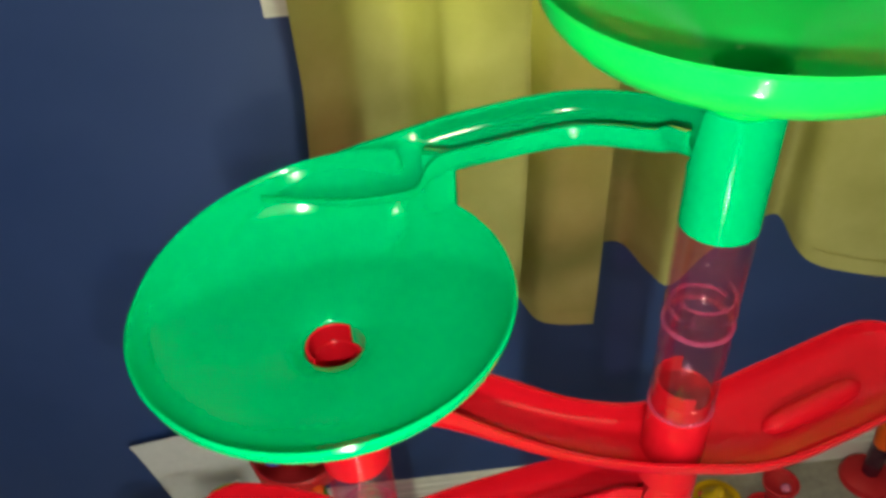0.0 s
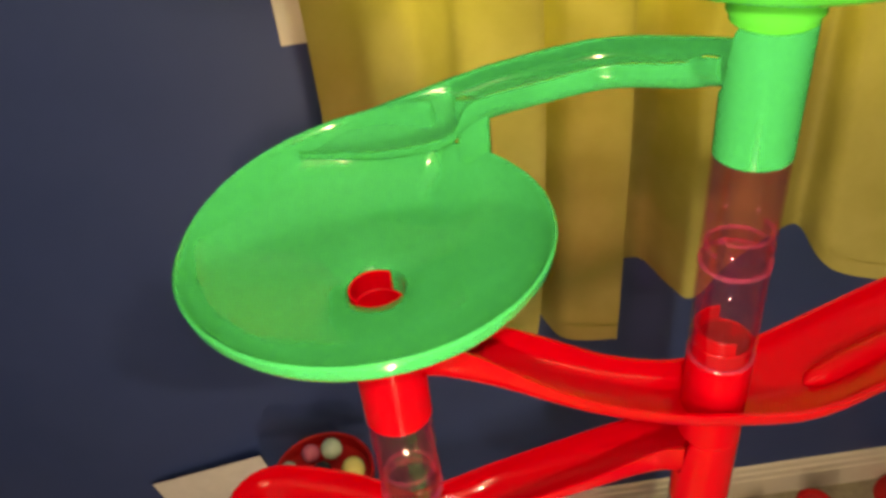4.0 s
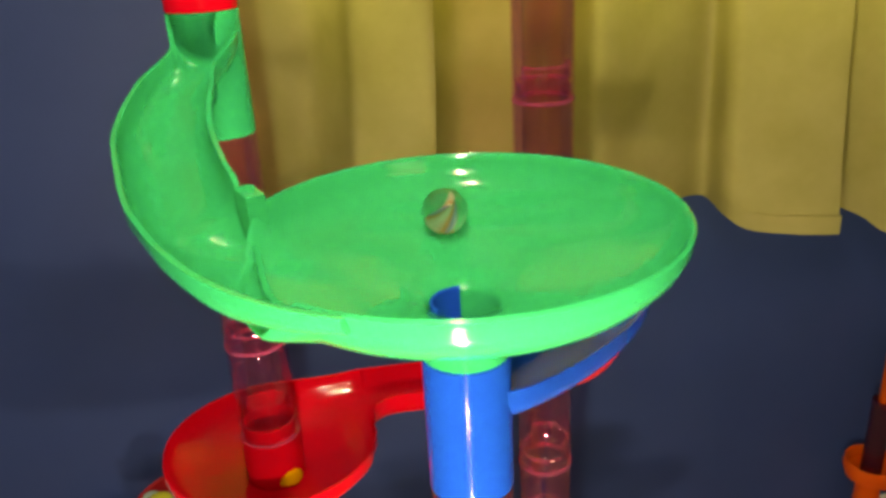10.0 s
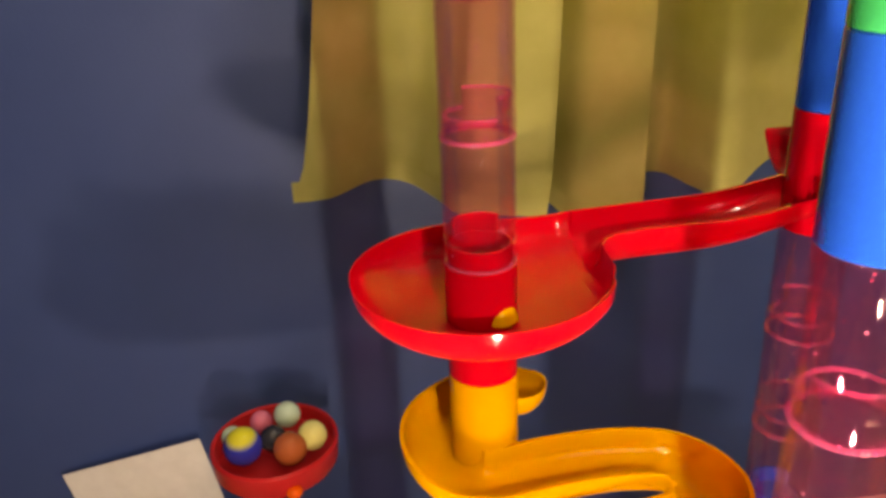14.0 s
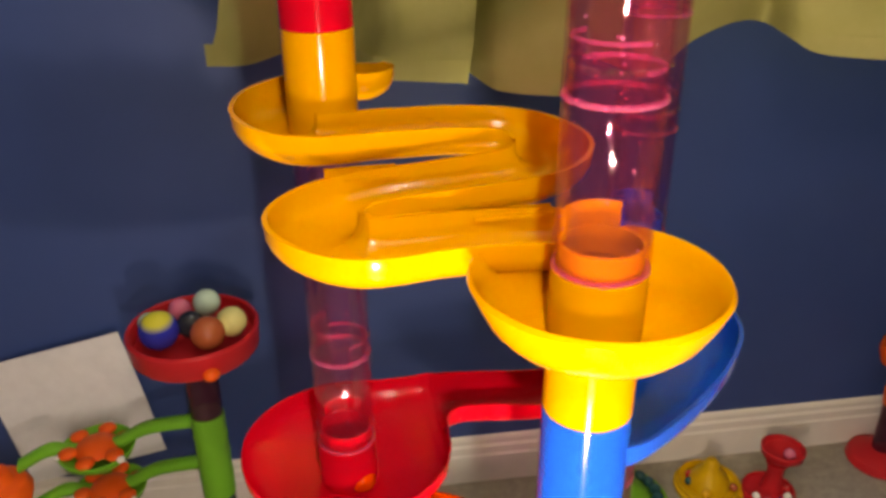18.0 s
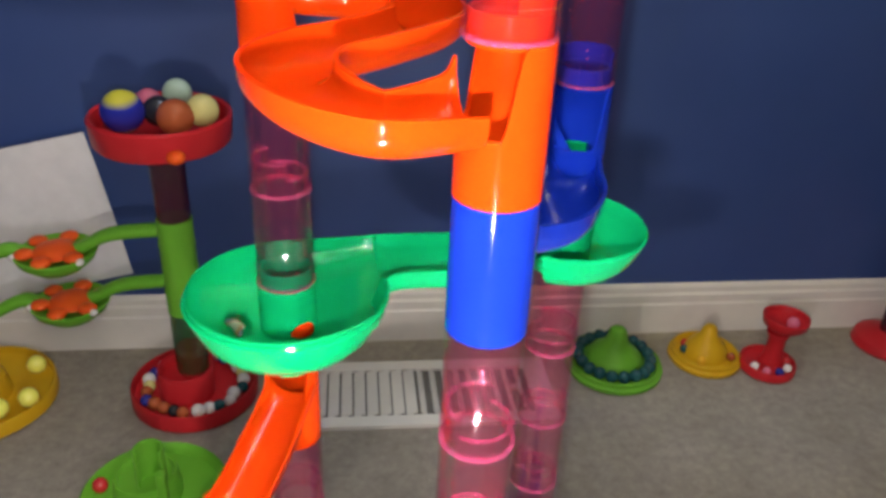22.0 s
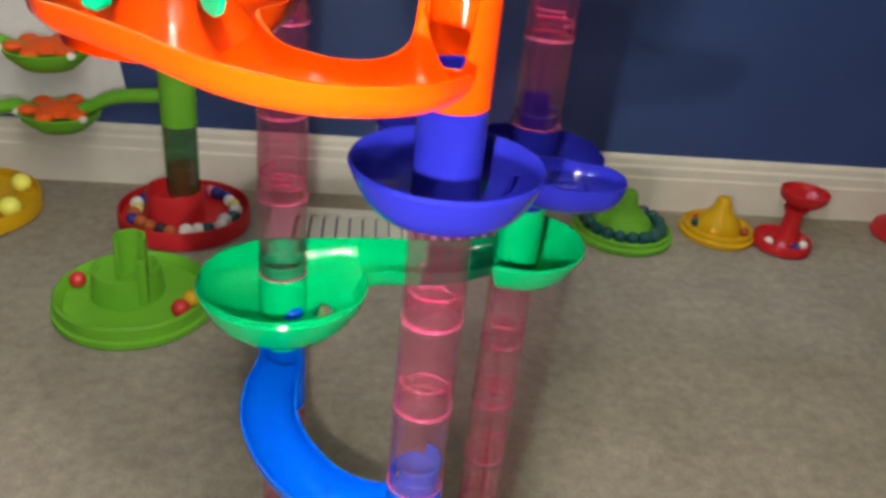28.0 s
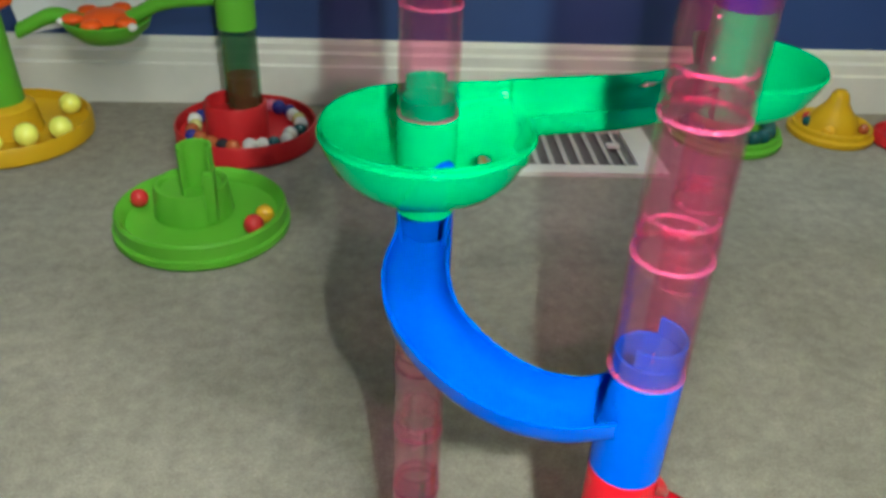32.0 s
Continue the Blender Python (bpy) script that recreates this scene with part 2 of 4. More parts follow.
M_RUN = marble_glass("clear_marble_glass", [(0.97, 1.0, 0.97), (0.95, 0.98, 0.95)], 16.0, 1.0)
M_VANE = marble_glass("swirl_vane_glass", [(0.85, 0.80, 0.70), (0.75, 0.35, 0.12), (0.25, 0.40, 0.65), (0.85, 0.85, 0.75)], 28.0, 0.0)
M_YB = marble_glass("yellow_and_blue_marble_glass", [(0.03, 0.03, 0.3), (0.02, 0.03, 0.35), (0.65, 0.6, 0.05), (0.7, 0.65, 0.05)], 4.4, 0.2, "Z", 2.5)
M_RUST = painted("rust_marble_glass", (0.38, 0.09, 0.03), 0.1, 60.0)
M_PALE = painted("pale_green_marble_glass", (0.42, 0.55, 0.42), 0.12, 60.0)
M_CREAM = painted("cream_marble_glass", (0.62, 0.55, 0.20), 0.12, 60.0)
M_PINK = painted("pink_marble_glass", (0.62, 0.14, 0.22), 0.1, 60.0)
M_BLACK = painted("black_marble_glass", (0.02, 0.02, 0.025), 0.08, 60.0)
M_WHITE = painted("white_marble_glass", (0.70, 0.66, 0.62), 0.12, 60.0)
M_NAVY = painted("navy_marble_glass", (0.03, 0.03, 0.22), 0.08, 60.0)
M_TEAL = painted("teal_marble_glass", (0.012, 0.075, 0.08), 0.1, 60.0)
M_RED = painted("red_ball_plastic", (0.55, 0.03, 0.03), 0.25, 60.0)
M_GOLD = painted("yellow_ball_plastic", (0.75, 0.40, 0.02), 0.25, 60.0)
M_NEON = painted("pale_yellow_ball_plastic", (0.95, 0.92, 0.15), 0.3, 60.0)


# ---------- mesh helpers ----------
def part(name, bm, mat, parent=None, label="", smooth=True, angle=40):
    bmesh.ops.recalc_face_normals(bm, faces=bm.faces)
    me = bpy.data.meshes.new(name)
    bm.to_mesh(me)
    bm.free()
    if smooth:
        for p in me.polygons:
            p.use_smooth = True
        me.set_sharp_from_angle(angle=radians(angle))
    me.materials.append(mat)
    ob = new(name, me)
    if parent:
        ob.parent = parent
    if label:
        ob["label"] = label
    return ob


def thing(name, label, category, m=None, group="", kind=""):
    ob = new(name)
    if m is not None:
        ob.matrix_world = m
    return tagged(ob, label, category, group, kind)


def grid(rows, close_u=False, close_v=False, bm=None):
    """A skin over rows of points."""
    bm = bm or bmesh.new()
    vs = [[bm.verts.new(p) for p in row] for row in rows]
    nu, nv = len(vs), len(vs[0])
    for i in range(nu if close_u else nu - 1):
        for j in range(nv if close_v else nv - 1):
            bm.faces.new((vs[i][j], vs[i][(j + 1) % nv], vs[(i + 1) % nu][(j + 1) % nv], vs[(i + 1) % nu][j]))
    return bm, vs


def lathe(profile, seg=40, closed=True, at=(0, 0, 0), bm=None, arc=None):
    """A profile of (r, z) turned round the z axis; arc: from one angle to another, with shut ends."""
    if arc is None:
        turns = [2 * math.pi * i / seg for i in range(seg)]
    else:
        turns = [arc[0] + (arc[1] - arc[0]) * i / seg for i in range(seg + 1)]
    rows = [[(at[0] + r * math.cos(a), at[1] + r * math.sin(a), at[2] + z) for r, z in profile] for a in turns]
    bm, vs = grid(rows, arc is None, closed, bm)
    if arc is not None:
        bm.faces.new(vs[0]), bm.faces.new(vs[-1])
    return bm


def ring(r_out, r_in, z0, z1, seg=40, soft=0.0005, bm=None, arc=None):
    """A tube wall with slightly rounded edges."""
    p = [(r_out, z0 + soft), (r_out, z1 - soft), (r_out - soft, z1), (r_in + soft, z1), (r_in, z1 - soft), (r_in, z0 + soft), (r_in + soft, z0), (r_out - soft, z0)]
    return lathe(p, seg, True, bm=bm, arc=arc)


def box(x0, x1, y0, y1, z0, z1, bm=None, soft=0.0):
    own = bmesh.new()
    v = [own.verts.new((x, y, z)) for x in (x0, x1) for y in (y0, y1) for z in (z0, z1)]
    for f in ((0, 1, 3, 2), (4, 6, 7, 5), (0, 4, 5, 1), (2, 3, 7, 6), (0, 2, 6, 4), (1, 5, 7, 3)):
        own.faces.new([v[i] for i in f])
    if soft:
        bmesh.ops.bevel(own, geom=own.edges[:], offset=soft, segments=2, affect="EDGES", profile=0.6)
    if bm is None:
        return own
    me = bpy.data.meshes.new("tmp")
    own.to_mesh(me)
    own.free()
    bm.from_mesh(me)
    bpy.data.meshes.remove(me)
    return bm


def ball(r, at=(0, 0, 0), squash=1.0, seg=20):
    bm = bmesh.new()
    bmesh.ops.create_uvsphere(bm, u_segments=seg, v_segments=seg // 2 + 2, radius=r)
    for v in bm.verts:
        v.co = (v.co.x + at[0], v.co.y + at[1], v.co.z * squash + at[2])
    return bm


def smooth_rows(points, steps=8):
    """Rows of numbers along a smooth line (Catmull-Rom) through the given rows."""
    p = [np.array(q, float) for q in points]
    p = [2 * p[0] - p[1]] + p + [2 * p[-1] - p[-2]]
    out = []
    for i in range(1, len(p) - 2):
        a, b, c, d = p[i - 1], p[i], p[i + 1], p[i + 2]
        for s in range(steps):
            t = s / steps
            out.append(0.5 * (2 * b + (c - a) * t + (2 * a - 5 * b + 4 * c - d) * t * t + (3 * b - a - 3 * c + d) * t ** 3))
    out.append(p[-2])
    return out


def skin(sections, wall=0.0019, power=0.75, count=14):
    """An open channel: each section is (left point, right point, height of the rim, depth)."""
    rows = []
    for left, right, z, depth, *more in sections:
        drop = more[0] if more else 0.0
        left, right = np.array(left, float), np.array(right, float)
        mid, half = (left + right) / 2, (right - left) / 2
        w = max(np.linalg.norm(half), 1e-5)
        turns = [math.pi * i / count for i in range(count + 1)]
        inner = [(*(mid - half * math.cos(a)), z - drop * (1 + math.cos(a)) / 2 - depth * max(0.0, math.sin(a)) ** power) for a in turns]
        grown = half * (w + wall) / w
        outer = [(*(mid - grown * math.cos(a)), z - drop * (1 + math.cos(a)) / 2 - (depth + wall) * max(0.0, math.sin(a)) ** power) for a in turns]
        lip = 0.0006
        rows.append([inner[0][:2] + (z - drop + lip,)] + inner[1:-1] + [inner[-1][:2] + (z + lip,)] + [outer[-1][:2] + (z + lip,)] + outer[-2:0:-1] + [outer[0][:2] + (z - drop + lip,)])
    bm, vs = grid(rows, False, True)
    m = len(vs[0]) // 2
    for end in (vs[0], vs[-1]):
        for j in range(m - 1):
            bm.faces.new((end[j], end[2 * m - 1 - j], end[2 * m - 2 - j], end[j + 1]))
    return bm


def chute_sections(points, steps=8, round_start=False, round_end=False):
    """Sections from rows of (x, y, joint number of the rim, half width, depth, drop of the left rim) along the middle of a chute."""
    rows = smooth_rows([(*p, 0.0) if len(p) == 5 else p for p in points], steps)
    out, n = [], len(rows)
    for i, (x, y, k, w, depth, drop) in enumerate(rows):
        d = rows[min(i + 1, n - 1)][:2] - rows[max(i - 1, 0)][:2]
        d = d / max(np.linalg.norm(d), 1e-9)
        side = np.array([d[1], -d[0]])
        c = np.array([x, y])

        def cap(q, way):
            a = math.sqrt(1 - q * q)
            return (c + way * d * w * a - side * w * q, c + way * d * w * a + side * w * q, level(k), depth * max(q, 0.05), drop * H)

        if i == 0 and round_start:
            out += [cap(q, -1) for q in (0.02, 0.25, 0.5, 0.7, 0.85, 0.95)]
        out.append((c - side * w, c + side * w, level(k), depth, drop * H))
        if i == n - 1 and round_end:
            out += [cap(q, 1) for q in (0.95, 0.85, 0.7, 0.5, 0.25, 0.02)]
    return out


def spigot(parent, mat, z, turn, tall=0.0165, low=0.0085, r=0.0133, label=""):
    """The narrower sleeve on top of a piece, one half of it higher than the other."""
    part("spigot", ring(r, r - 0.0014, z - 0.002, z + low, 32), mat, parent, label)
    part("spigot_tongue", ring(r, r - 0.0014, z + low, z + tall, 16, arc=(turn - 1.5, turn + 1.5)), mat, parent, label)


def slotted(low, high, way, half, r=RT, blend=0.42):
    """A tube wall whose top is cut down in a rounded slot round one side."""
    rows = []
    for i in range(72):
        a = 2 * math.pi * i / 72
        off = abs((a - way + math.pi) % (2 * math.pi) - math.pi)
        q = min(1.0, max(0.0, (off - half) / blend + 0.5)) if half > 0.05 else 1.0
        top = low + (high - low) * q * q * (3 - 2 * q)
        rows.append([(u * math.cos(a), u * math.sin(a), z) for u, z in ((r, 0.0005), (r, top - 0.0005), (r - 0.0005, top), (r - 0.0013, top), (r - 0.0018, top - 0.0005), (r - 0.0018, 0.0005), (r - 0.0013, 0.0), (r - 0.0005, 0.0))])
    return grid(rows, True, True)[0]


def open_tube(parent, mat, way, low=0.25, half=0.9):
    """A tube wall one module high, with a slot on the side where its chute is joined."""
    part("tube_wall", slotted(low * H, H, way, half), mat, parent)


def angle_to(col, point):
    return math.atan2(point[1] - col[1], point[0] - col[0])


# ---------- the room ----------
ROOM = pose(0, 0.9425, 0, 0, 0, -3.0)


def room():
    f = tagged(part("floor", box(-1.9, 2.7, -2.6, 1.2, -0.05, 0.0), CARPET), "beige cut-pile carpet with faint tread marks", "floor", kind="structure")
    bm = box(-1.9, 0.02, 0, 0.12, -0.05, 2.45)
    box(1.56, 2.62, 0, 0.12, -0.05, 2.45, bm)
    box(0.02, 1.56, 0, 0.12, -0.05, 1.38, bm)
    box(0.02, 1.56, 0, 0.12, 2.25, 2.45, bm)
    w = tagged(part("wall_north", bm, WALL, smooth=False), "dark blue painted wall with a matt finish", "wall", kind="structure")
    w.matrix_world = ROOM
    for name, x in (("wall_west", -1.9), ("wall_east", 2.6)):
        o = tagged(part(name, box(x, x + 0.1, -2.5, 1.2, 0.0, 2.45), WALL), "dark blue painted side wall of the room", "wall", kind="structure")
    o = tagged(part("wall_south", box(-1.9, 2.7, -2.6, -2.5, 0.0, 2.45), WALL), "dark blue painted wall opposite the window", "wall", kind="structure")
    o = tagged(part("ceiling", box(-1.9, 2.7, -2.6, 1.2, 2.45, 2.5), CEILING), "plain white ceiling", "ceiling", kind="structure")
    # the moulded baseboard: a stepped section
    sec = [(0.0, 0.0), (-0.013, 0.0), (-0.013, 0.066), (-0.0105, 0.070), (-0.0105, 0.087), (-0.007, 0.092), (-0.007, 0.103), (-0.004, 0.109), (0.0, 0.111)]
    bm, _ = grid([[(x, y, z) for y, z in sec] for x in (-1.8, 2.6)], False, True)
    b = tagged(part("baseboard", bm, WHITE, smooth=False), "white moulded baseboard along the blue wall", "baseboard", kind="structure")
    b.matrix_world = ROOM
    # the window behind the curtain
    win = tagged(new("window_1"), "white-framed window behind the curtain", "window", kind="structure")
    win.matrix_world = ROOM
    for x0, x1, z0, z1 in ((-0.10, 0.05, 1.335, 2.28), (1.53, 1.58, 1.36, 2.28), (0.05, 1.53, 1.36, 1.41), (0.05, 1.53, 2.22, 2.28), (0.765, 0.80, 1.41, 2.22)):
        part("window_frame", box(x0, x1, -0.018, 0.05, z0, z1, soft=0.003), WHITE, win)
    part("window_sill", box(0.055, 1.62, -0.05, -0.018, 1.345, 1.375, soft=0.004), WHITE, win)


room()


def curtain():
    """A cloth in loose folds: the hem's line in plan, narrowing towards the rail."""
    hem = [(-0.113, 0.754, 0.928), (-0.062, 0.78, 0.922), (0.0, 0.82, 0.930), (0.05, 0.82, 0.922), (0.085, 0.74, 0.918), (0.103, 0.685, 0.917), (0.15, 0.672, 0.914), (0.206, 0.655, 0.912), (0.218, 0.665, 0.911), (0.226, 0.79, 0.914), (0.240, 0.70, 0.905),
           (0.264, 0.655, 0.897), (0.335, 0.642, 0.890), (0.346, 0.655, 0.892), (0.372, 0.79, 0.902), (0.44, 0.82, 0.900), (0.465, 0.74, 0.898), (0.492, 0.70, 0.894), (0.558, 0.725, 0.936), (0.642, 0.76, 0.955), (0.708, 0.79, 0.946), (0.702, 0.71, 0.938),
           (0.724, 0.68, 0.923), (0.778, 0.65, 0.918), (0.842, 0.625, 0.917), (0.856, 0.64, 0.916), (0.915, 0.75, 0.918), (0.950, 0.70, 0.906), (1.0, 0.66, 0.880), (1.2, 0.72, 0.89), (1.4, 0.76, 0.90), (1.7, 0.75, 0.90)]
    line = smooth_rows(hem, 5)
    rows = []
    for j in range(15):
        t = j / 14
        pull = 0.062 * min(1.0, t * 3.0) ** 0.8
        row = []
        for x, y, low in line:
            z = low + (2.345 - low) * t ** 1.3
            s = max(0.0, 1 - (x + 0.113) / 0.6)
            row.append((x + pull * s, y * (1 - 0.45 * t) + 0.80 * 0.45 * t + 0.006 * math.sin(9 * x + 5 * z), z))
        rows.append(row)
    back = [[(x, y + 0.0016, z) for x, y, z in row] for row in rows]
    bm, vs = grid(rows)
    bm, vb = grid(back, bm=bm)
    for j in range(len(line) - 1):
        bm.faces.new((vs[0][j], vs[0][j + 1], vb[0][j + 1], vb[0][j]))
    c = thing("curtain", "yellow-green cloth curtain hanging in loose folds", "curtain")
    part("cloth", bm, CLOTH, c, angle=70)
    # the stitched hem, a doubled band of cloth
    band = [[(x, y - 0.0014, z + (0.028 if k else -0.001)) for x, y, z in rows[0]] for k in (0, 1)]
    part("hem", grid(band)[0], CLOTH, c, angle=70)
    rail = lathe([(0.012, 0), (0.012, 2.0), (0.009, 2.0), (0.009, 0)], 20)
    r = part("curtain_rail", rail, WHITE, c)
    r.matrix_world = pose(-0.1, 0.80, 2.33, 0, 90, 0)


curtain()


def paper_sheet():
    rows = []
    for j in range(7):
        t = j / 6
        rows.append([(-0.592 + 0.253 * s + 0.04 * t, 0.968 - 0.026 * s - (0.012 * (1 - t) ** 3) - 0.004 * t, 0.378 + 0.060 * s - 0.27 * t) for s in (0, 0.2, 0.4, 0.6, 0.8, 1.0)])
    bm, vs = grid(rows)
    bm, vb = grid([[(x, y + 0.0009, z) for x, y, z in r] for r in rows], bm=bm)
    tagged(part("paper_sheet", bm, PAPER), "plain white sheet of paper leaning on the blue wall", "paper")


paper_sheet()


def floor_vent():
    v = thing("floor_vent", "white slatted metal floor register in the carpet", "vent", pose(0.190, 0.752, 0.0, 0, 0, -3.6), kind="")
    L, W = 0.247, 0.090
    bm = box(-L, L, -W, -W + 0.026, 0.0, 0.007)
    box(-L, L, W - 0.026, W, 0.0, 0.007, bm)
    box(-L, -L + 0.04, -W + 0.026, W - 0.026, 0.0, 0.007, bm)
    box(L - 0.04, L, -W + 0.026, W - 0.026, 0.0, 0.007, bm)
    part("frame", bm, VENT_WHITE, v, smooth=False)
    # no hole in the floor: a flat sheet with the duct's shade as its colour
    part("shade_sheet", box(-L + 0.035, L - 0.035, -W + 0.022, W - 0.022, 0.0005, 0.0015), DUCT_SHADE, v, "thin dark sheet under the slats, coloured as the shade of a duct", smooth=False)
    n = 18
    for i in range(n):
        x = -L + 0.045 + (2 * L - 0.09) * (i + 0.5) / n
        own = box(-0.0075 if i >= n // 2 else -0.0118, 0.0075 if i >= n // 2 else 0.0118, -W + 0.028, W - 0.028, -0.0006, 0.0006)
        tilt = 40 if i >= n // 2 else -26
        for q in own.verts:
            q.co = pose(x, 0, 0.0048, 0, tilt, 0) @ q.co
        part("slat", own, VENT_WHITE, v, smooth=False)
    part("lever", box(L - 0.075, L - 0.055, -0.006, 0.006, 0.006, 0.012, soft=0.001), VENT_WHITE, v)


floor_vent()


# ---------- the marble run ----------
LIFT = {COL_A: 0.0021, COL_B: 0.0033, COL_C: 0.0019}


def at_col(col, k):
    return pose(col[0], col[1], level(k) + LIFT[col])


def pink_tube():
    t = thing("clear_tube", "clear pink plastic tube of the marble run", "tube", group="clear tubes of the marble run")
    part("tube_wall", ring(RT - 0.0002, RT - 0.0012, 0.010, H, 36), PINK, t)
    part("collar", ring(RT, RT - 0.0012, 0.0, 0.010, 36), PINK, t)
    part("collar_edge", ring(RT + 0.0001, RT - 0.0017, -0.0003, 0.0012, 36), PINK_RIM, t)
    part("spigot", ring(0.0133, 0.0124, H - 0.001, H + 0.0085, 32), PINK, t)
    part("spigot_edge", ring(0.01345, 0.0120, H + 0.0080, H + 0.0095, 32, arc=(-1.3, 2.0)), PINK_RIM, t)
    part("spigot_tongue", ring(0.0133, 0.0124, H + 0.0085, H + 0.0165, 18, arc=(2.0, 4.98)), PINK, t)
    part("tongue_edge", ring(0.01345, 0.0120, H + 0.0160, H + 0.0172, 18, arc=(2.0, 4.98)), PINK_RIM, t)
    return t


TUBES = ((COL_A, (22, 21, 18, 17, 16, 13, 12, 11, 8, 7, 4, 3, 2, 1, -2, -3, -4, -5)), (COL_B, (16, 15, 14, 11, 10, 7, 6, 5, 2, 1, 0, -3, -4, -5)),
         (COL_C, (24, 23, 20, 19, 18, 15, 14, 13, 10, 9, 6, 5, 4, 3, 0, -1, -2, -3, -4)))


def all_tubes():
    first = pink_tube()
    turns = random.Random(4)
    done = False
    for col, ks in TUBES:
        for k in ks:
            m = at_col(col, k) @ pose(0, 0, 0, 0, 0, turns.choice((0, 60, 90, 180, 200, 300)))
            if not done:
                first.matrix_world = m
                done = True
            else:
                copy_thing(first, m)


all_tubes()


def base_foot(col, mat, word):
    b = thing("base_foot", word + " round plastic foot of the marble run", "base", pose(col[0], col[1], 0), group="feet of the marble run")
    top = level(-5)
    part("foot_plate", lathe([(0.0, 0.0), (0.05, 0.0), (0.052, 0.004), (0.048, 0.010), (0.02, top - 0.012), (RT, top - 0.006), (RT, top), (0.0, top)], 36, False), mat, b)


base_foot(COL_A, BLUE, "blue"), base_foot(COL_B, GREEN, "green"), base_foot(COL_C, YELLOW, "yellow")


def funnel(col, k_neck, k_hole, k_rim, r, mat, label, gap=None, raised=None):
    """A wide funnel: neck, shallow floor, upright rim that sinks (gap: from one angle to another) or climbs (raised: angles and height) where a chute runs in."""
    f = thing("funnel", label, "funnel", at_col(col, k_neck), group="funnels of the marble run")
    a, z = (k_hole - k_neck) * H - LIFT[col], (k_rim - k_neck) * H - LIFT[col]
    d = z - a
    inner = [(0.0112, 0.002), (0.0112, a - 0.003), (0.0118, a - 0.001), (0.0130, a + 0.0004), (0.30 * r, a + 0.12 * d), (0.55 * r, a + 0.25 * d), (0.74 * r, a + 0.41 * d), (0.86 * r, a + 0.59 * d), (0.93 * r, a + 0.77 * d), (0.965 * r, a + 0.92 * d), (0.978 * r, z)]
    outer = [(0.990 * r, z + 0.0008), (1.003 * r, z), (0.995 * r, a + 0.85 * d), (0.96 * r, a + 0.69 * d), (0.885 * r, a + 0.50 * d), (0.76 * r, a + 0.33 * d), (0.57 * r, a + 0.17 * d), (0.32 * r, a + 0.04 * d), (RT + 0.0014, a - 0.003)]
    profile = inner + outer + [(RT + 0.0014, a - 0.010), (0.0135, a - 0.010), (0.0135, 0.002)]
    rows = []
    for i in range(96):
        t = 2 * math.pi * i / 96
        cap = 1.0
        if gap:
            deep = min((t - gap[0]) % (2 * math.pi), (gap[1] - t) % (2 * math.pi)) if (t - gap[0]) % (2 * math.pi) < gap[1] - gap[0] else 0.0
            q = min(1.0, deep / 0.3)
            cap = 1.0 - 0.68 * q * q * (3 - 2 * q)
        up = 0.0
        if raised and raised[0] <= t <= raised[1]:
            q = (raised[1] - t) / (raised[1] - raised[0])
            up = raised[2] * q ** 1.15
        lift = [up * min(1.0, max(0.0, (u / r - 0.78) / 0.19)) ** 1.4 if j > 3 else 0.0 for j, (u, h) in enumerate(profile)]
        rows.append([(u * math.cos(t), u * math.sin(t), h + lift[j] if u < 0.7 * r or cap > 0.999 else min(h, a + cap * d * (h - a) / d + (1 - cap) * 0.25 * d)) for j, (u, h) in enumerate(profile)])
    part("bowl", grid(rows, True, True)[0], mat, f)
    part("neck", ring(RT, 0.0136, 0.0, max(a - 0.008, 0.006), 40), mat, f)
    return f


funnel(COL_A, 24.0, 24.42, 24.91, 0.070, GREEN, "green plastic funnel with a curved feed chute and red drain", None, (radians(57), radians(172), 0.36 * H))
funnel(COL_B, 18.0, 18.42, 18.971, 0.0698, GREEN, "wide green plastic funnel with a blue drain", (radians(150), radians(222)))
funnel(COL_C, 26.0, 26.30, 26.88, 0.070, LIME, "light green plastic funnel at the top of the run")


def world_part(name, bm, mat, parent, label=""):
    """A part drawn in world places under a thing that stands elsewhere."""
    bmesh.ops.transform(bm, matrix=parent.matrix_world.inverted(), verts=bm.verts)
    return part(name, bm, mat, parent, label)


def wedge(x, y, k0, k1, sx, sy, turn=0.0, soft=0.0015):
    bm = box(-sx, sx, -sy, sy, level(k0), level(k1), soft=soft)
    bmesh.ops.transform(bm, matrix=pose(x, y, 0, 0, 0, turn), verts=bm.verts)
    return bm


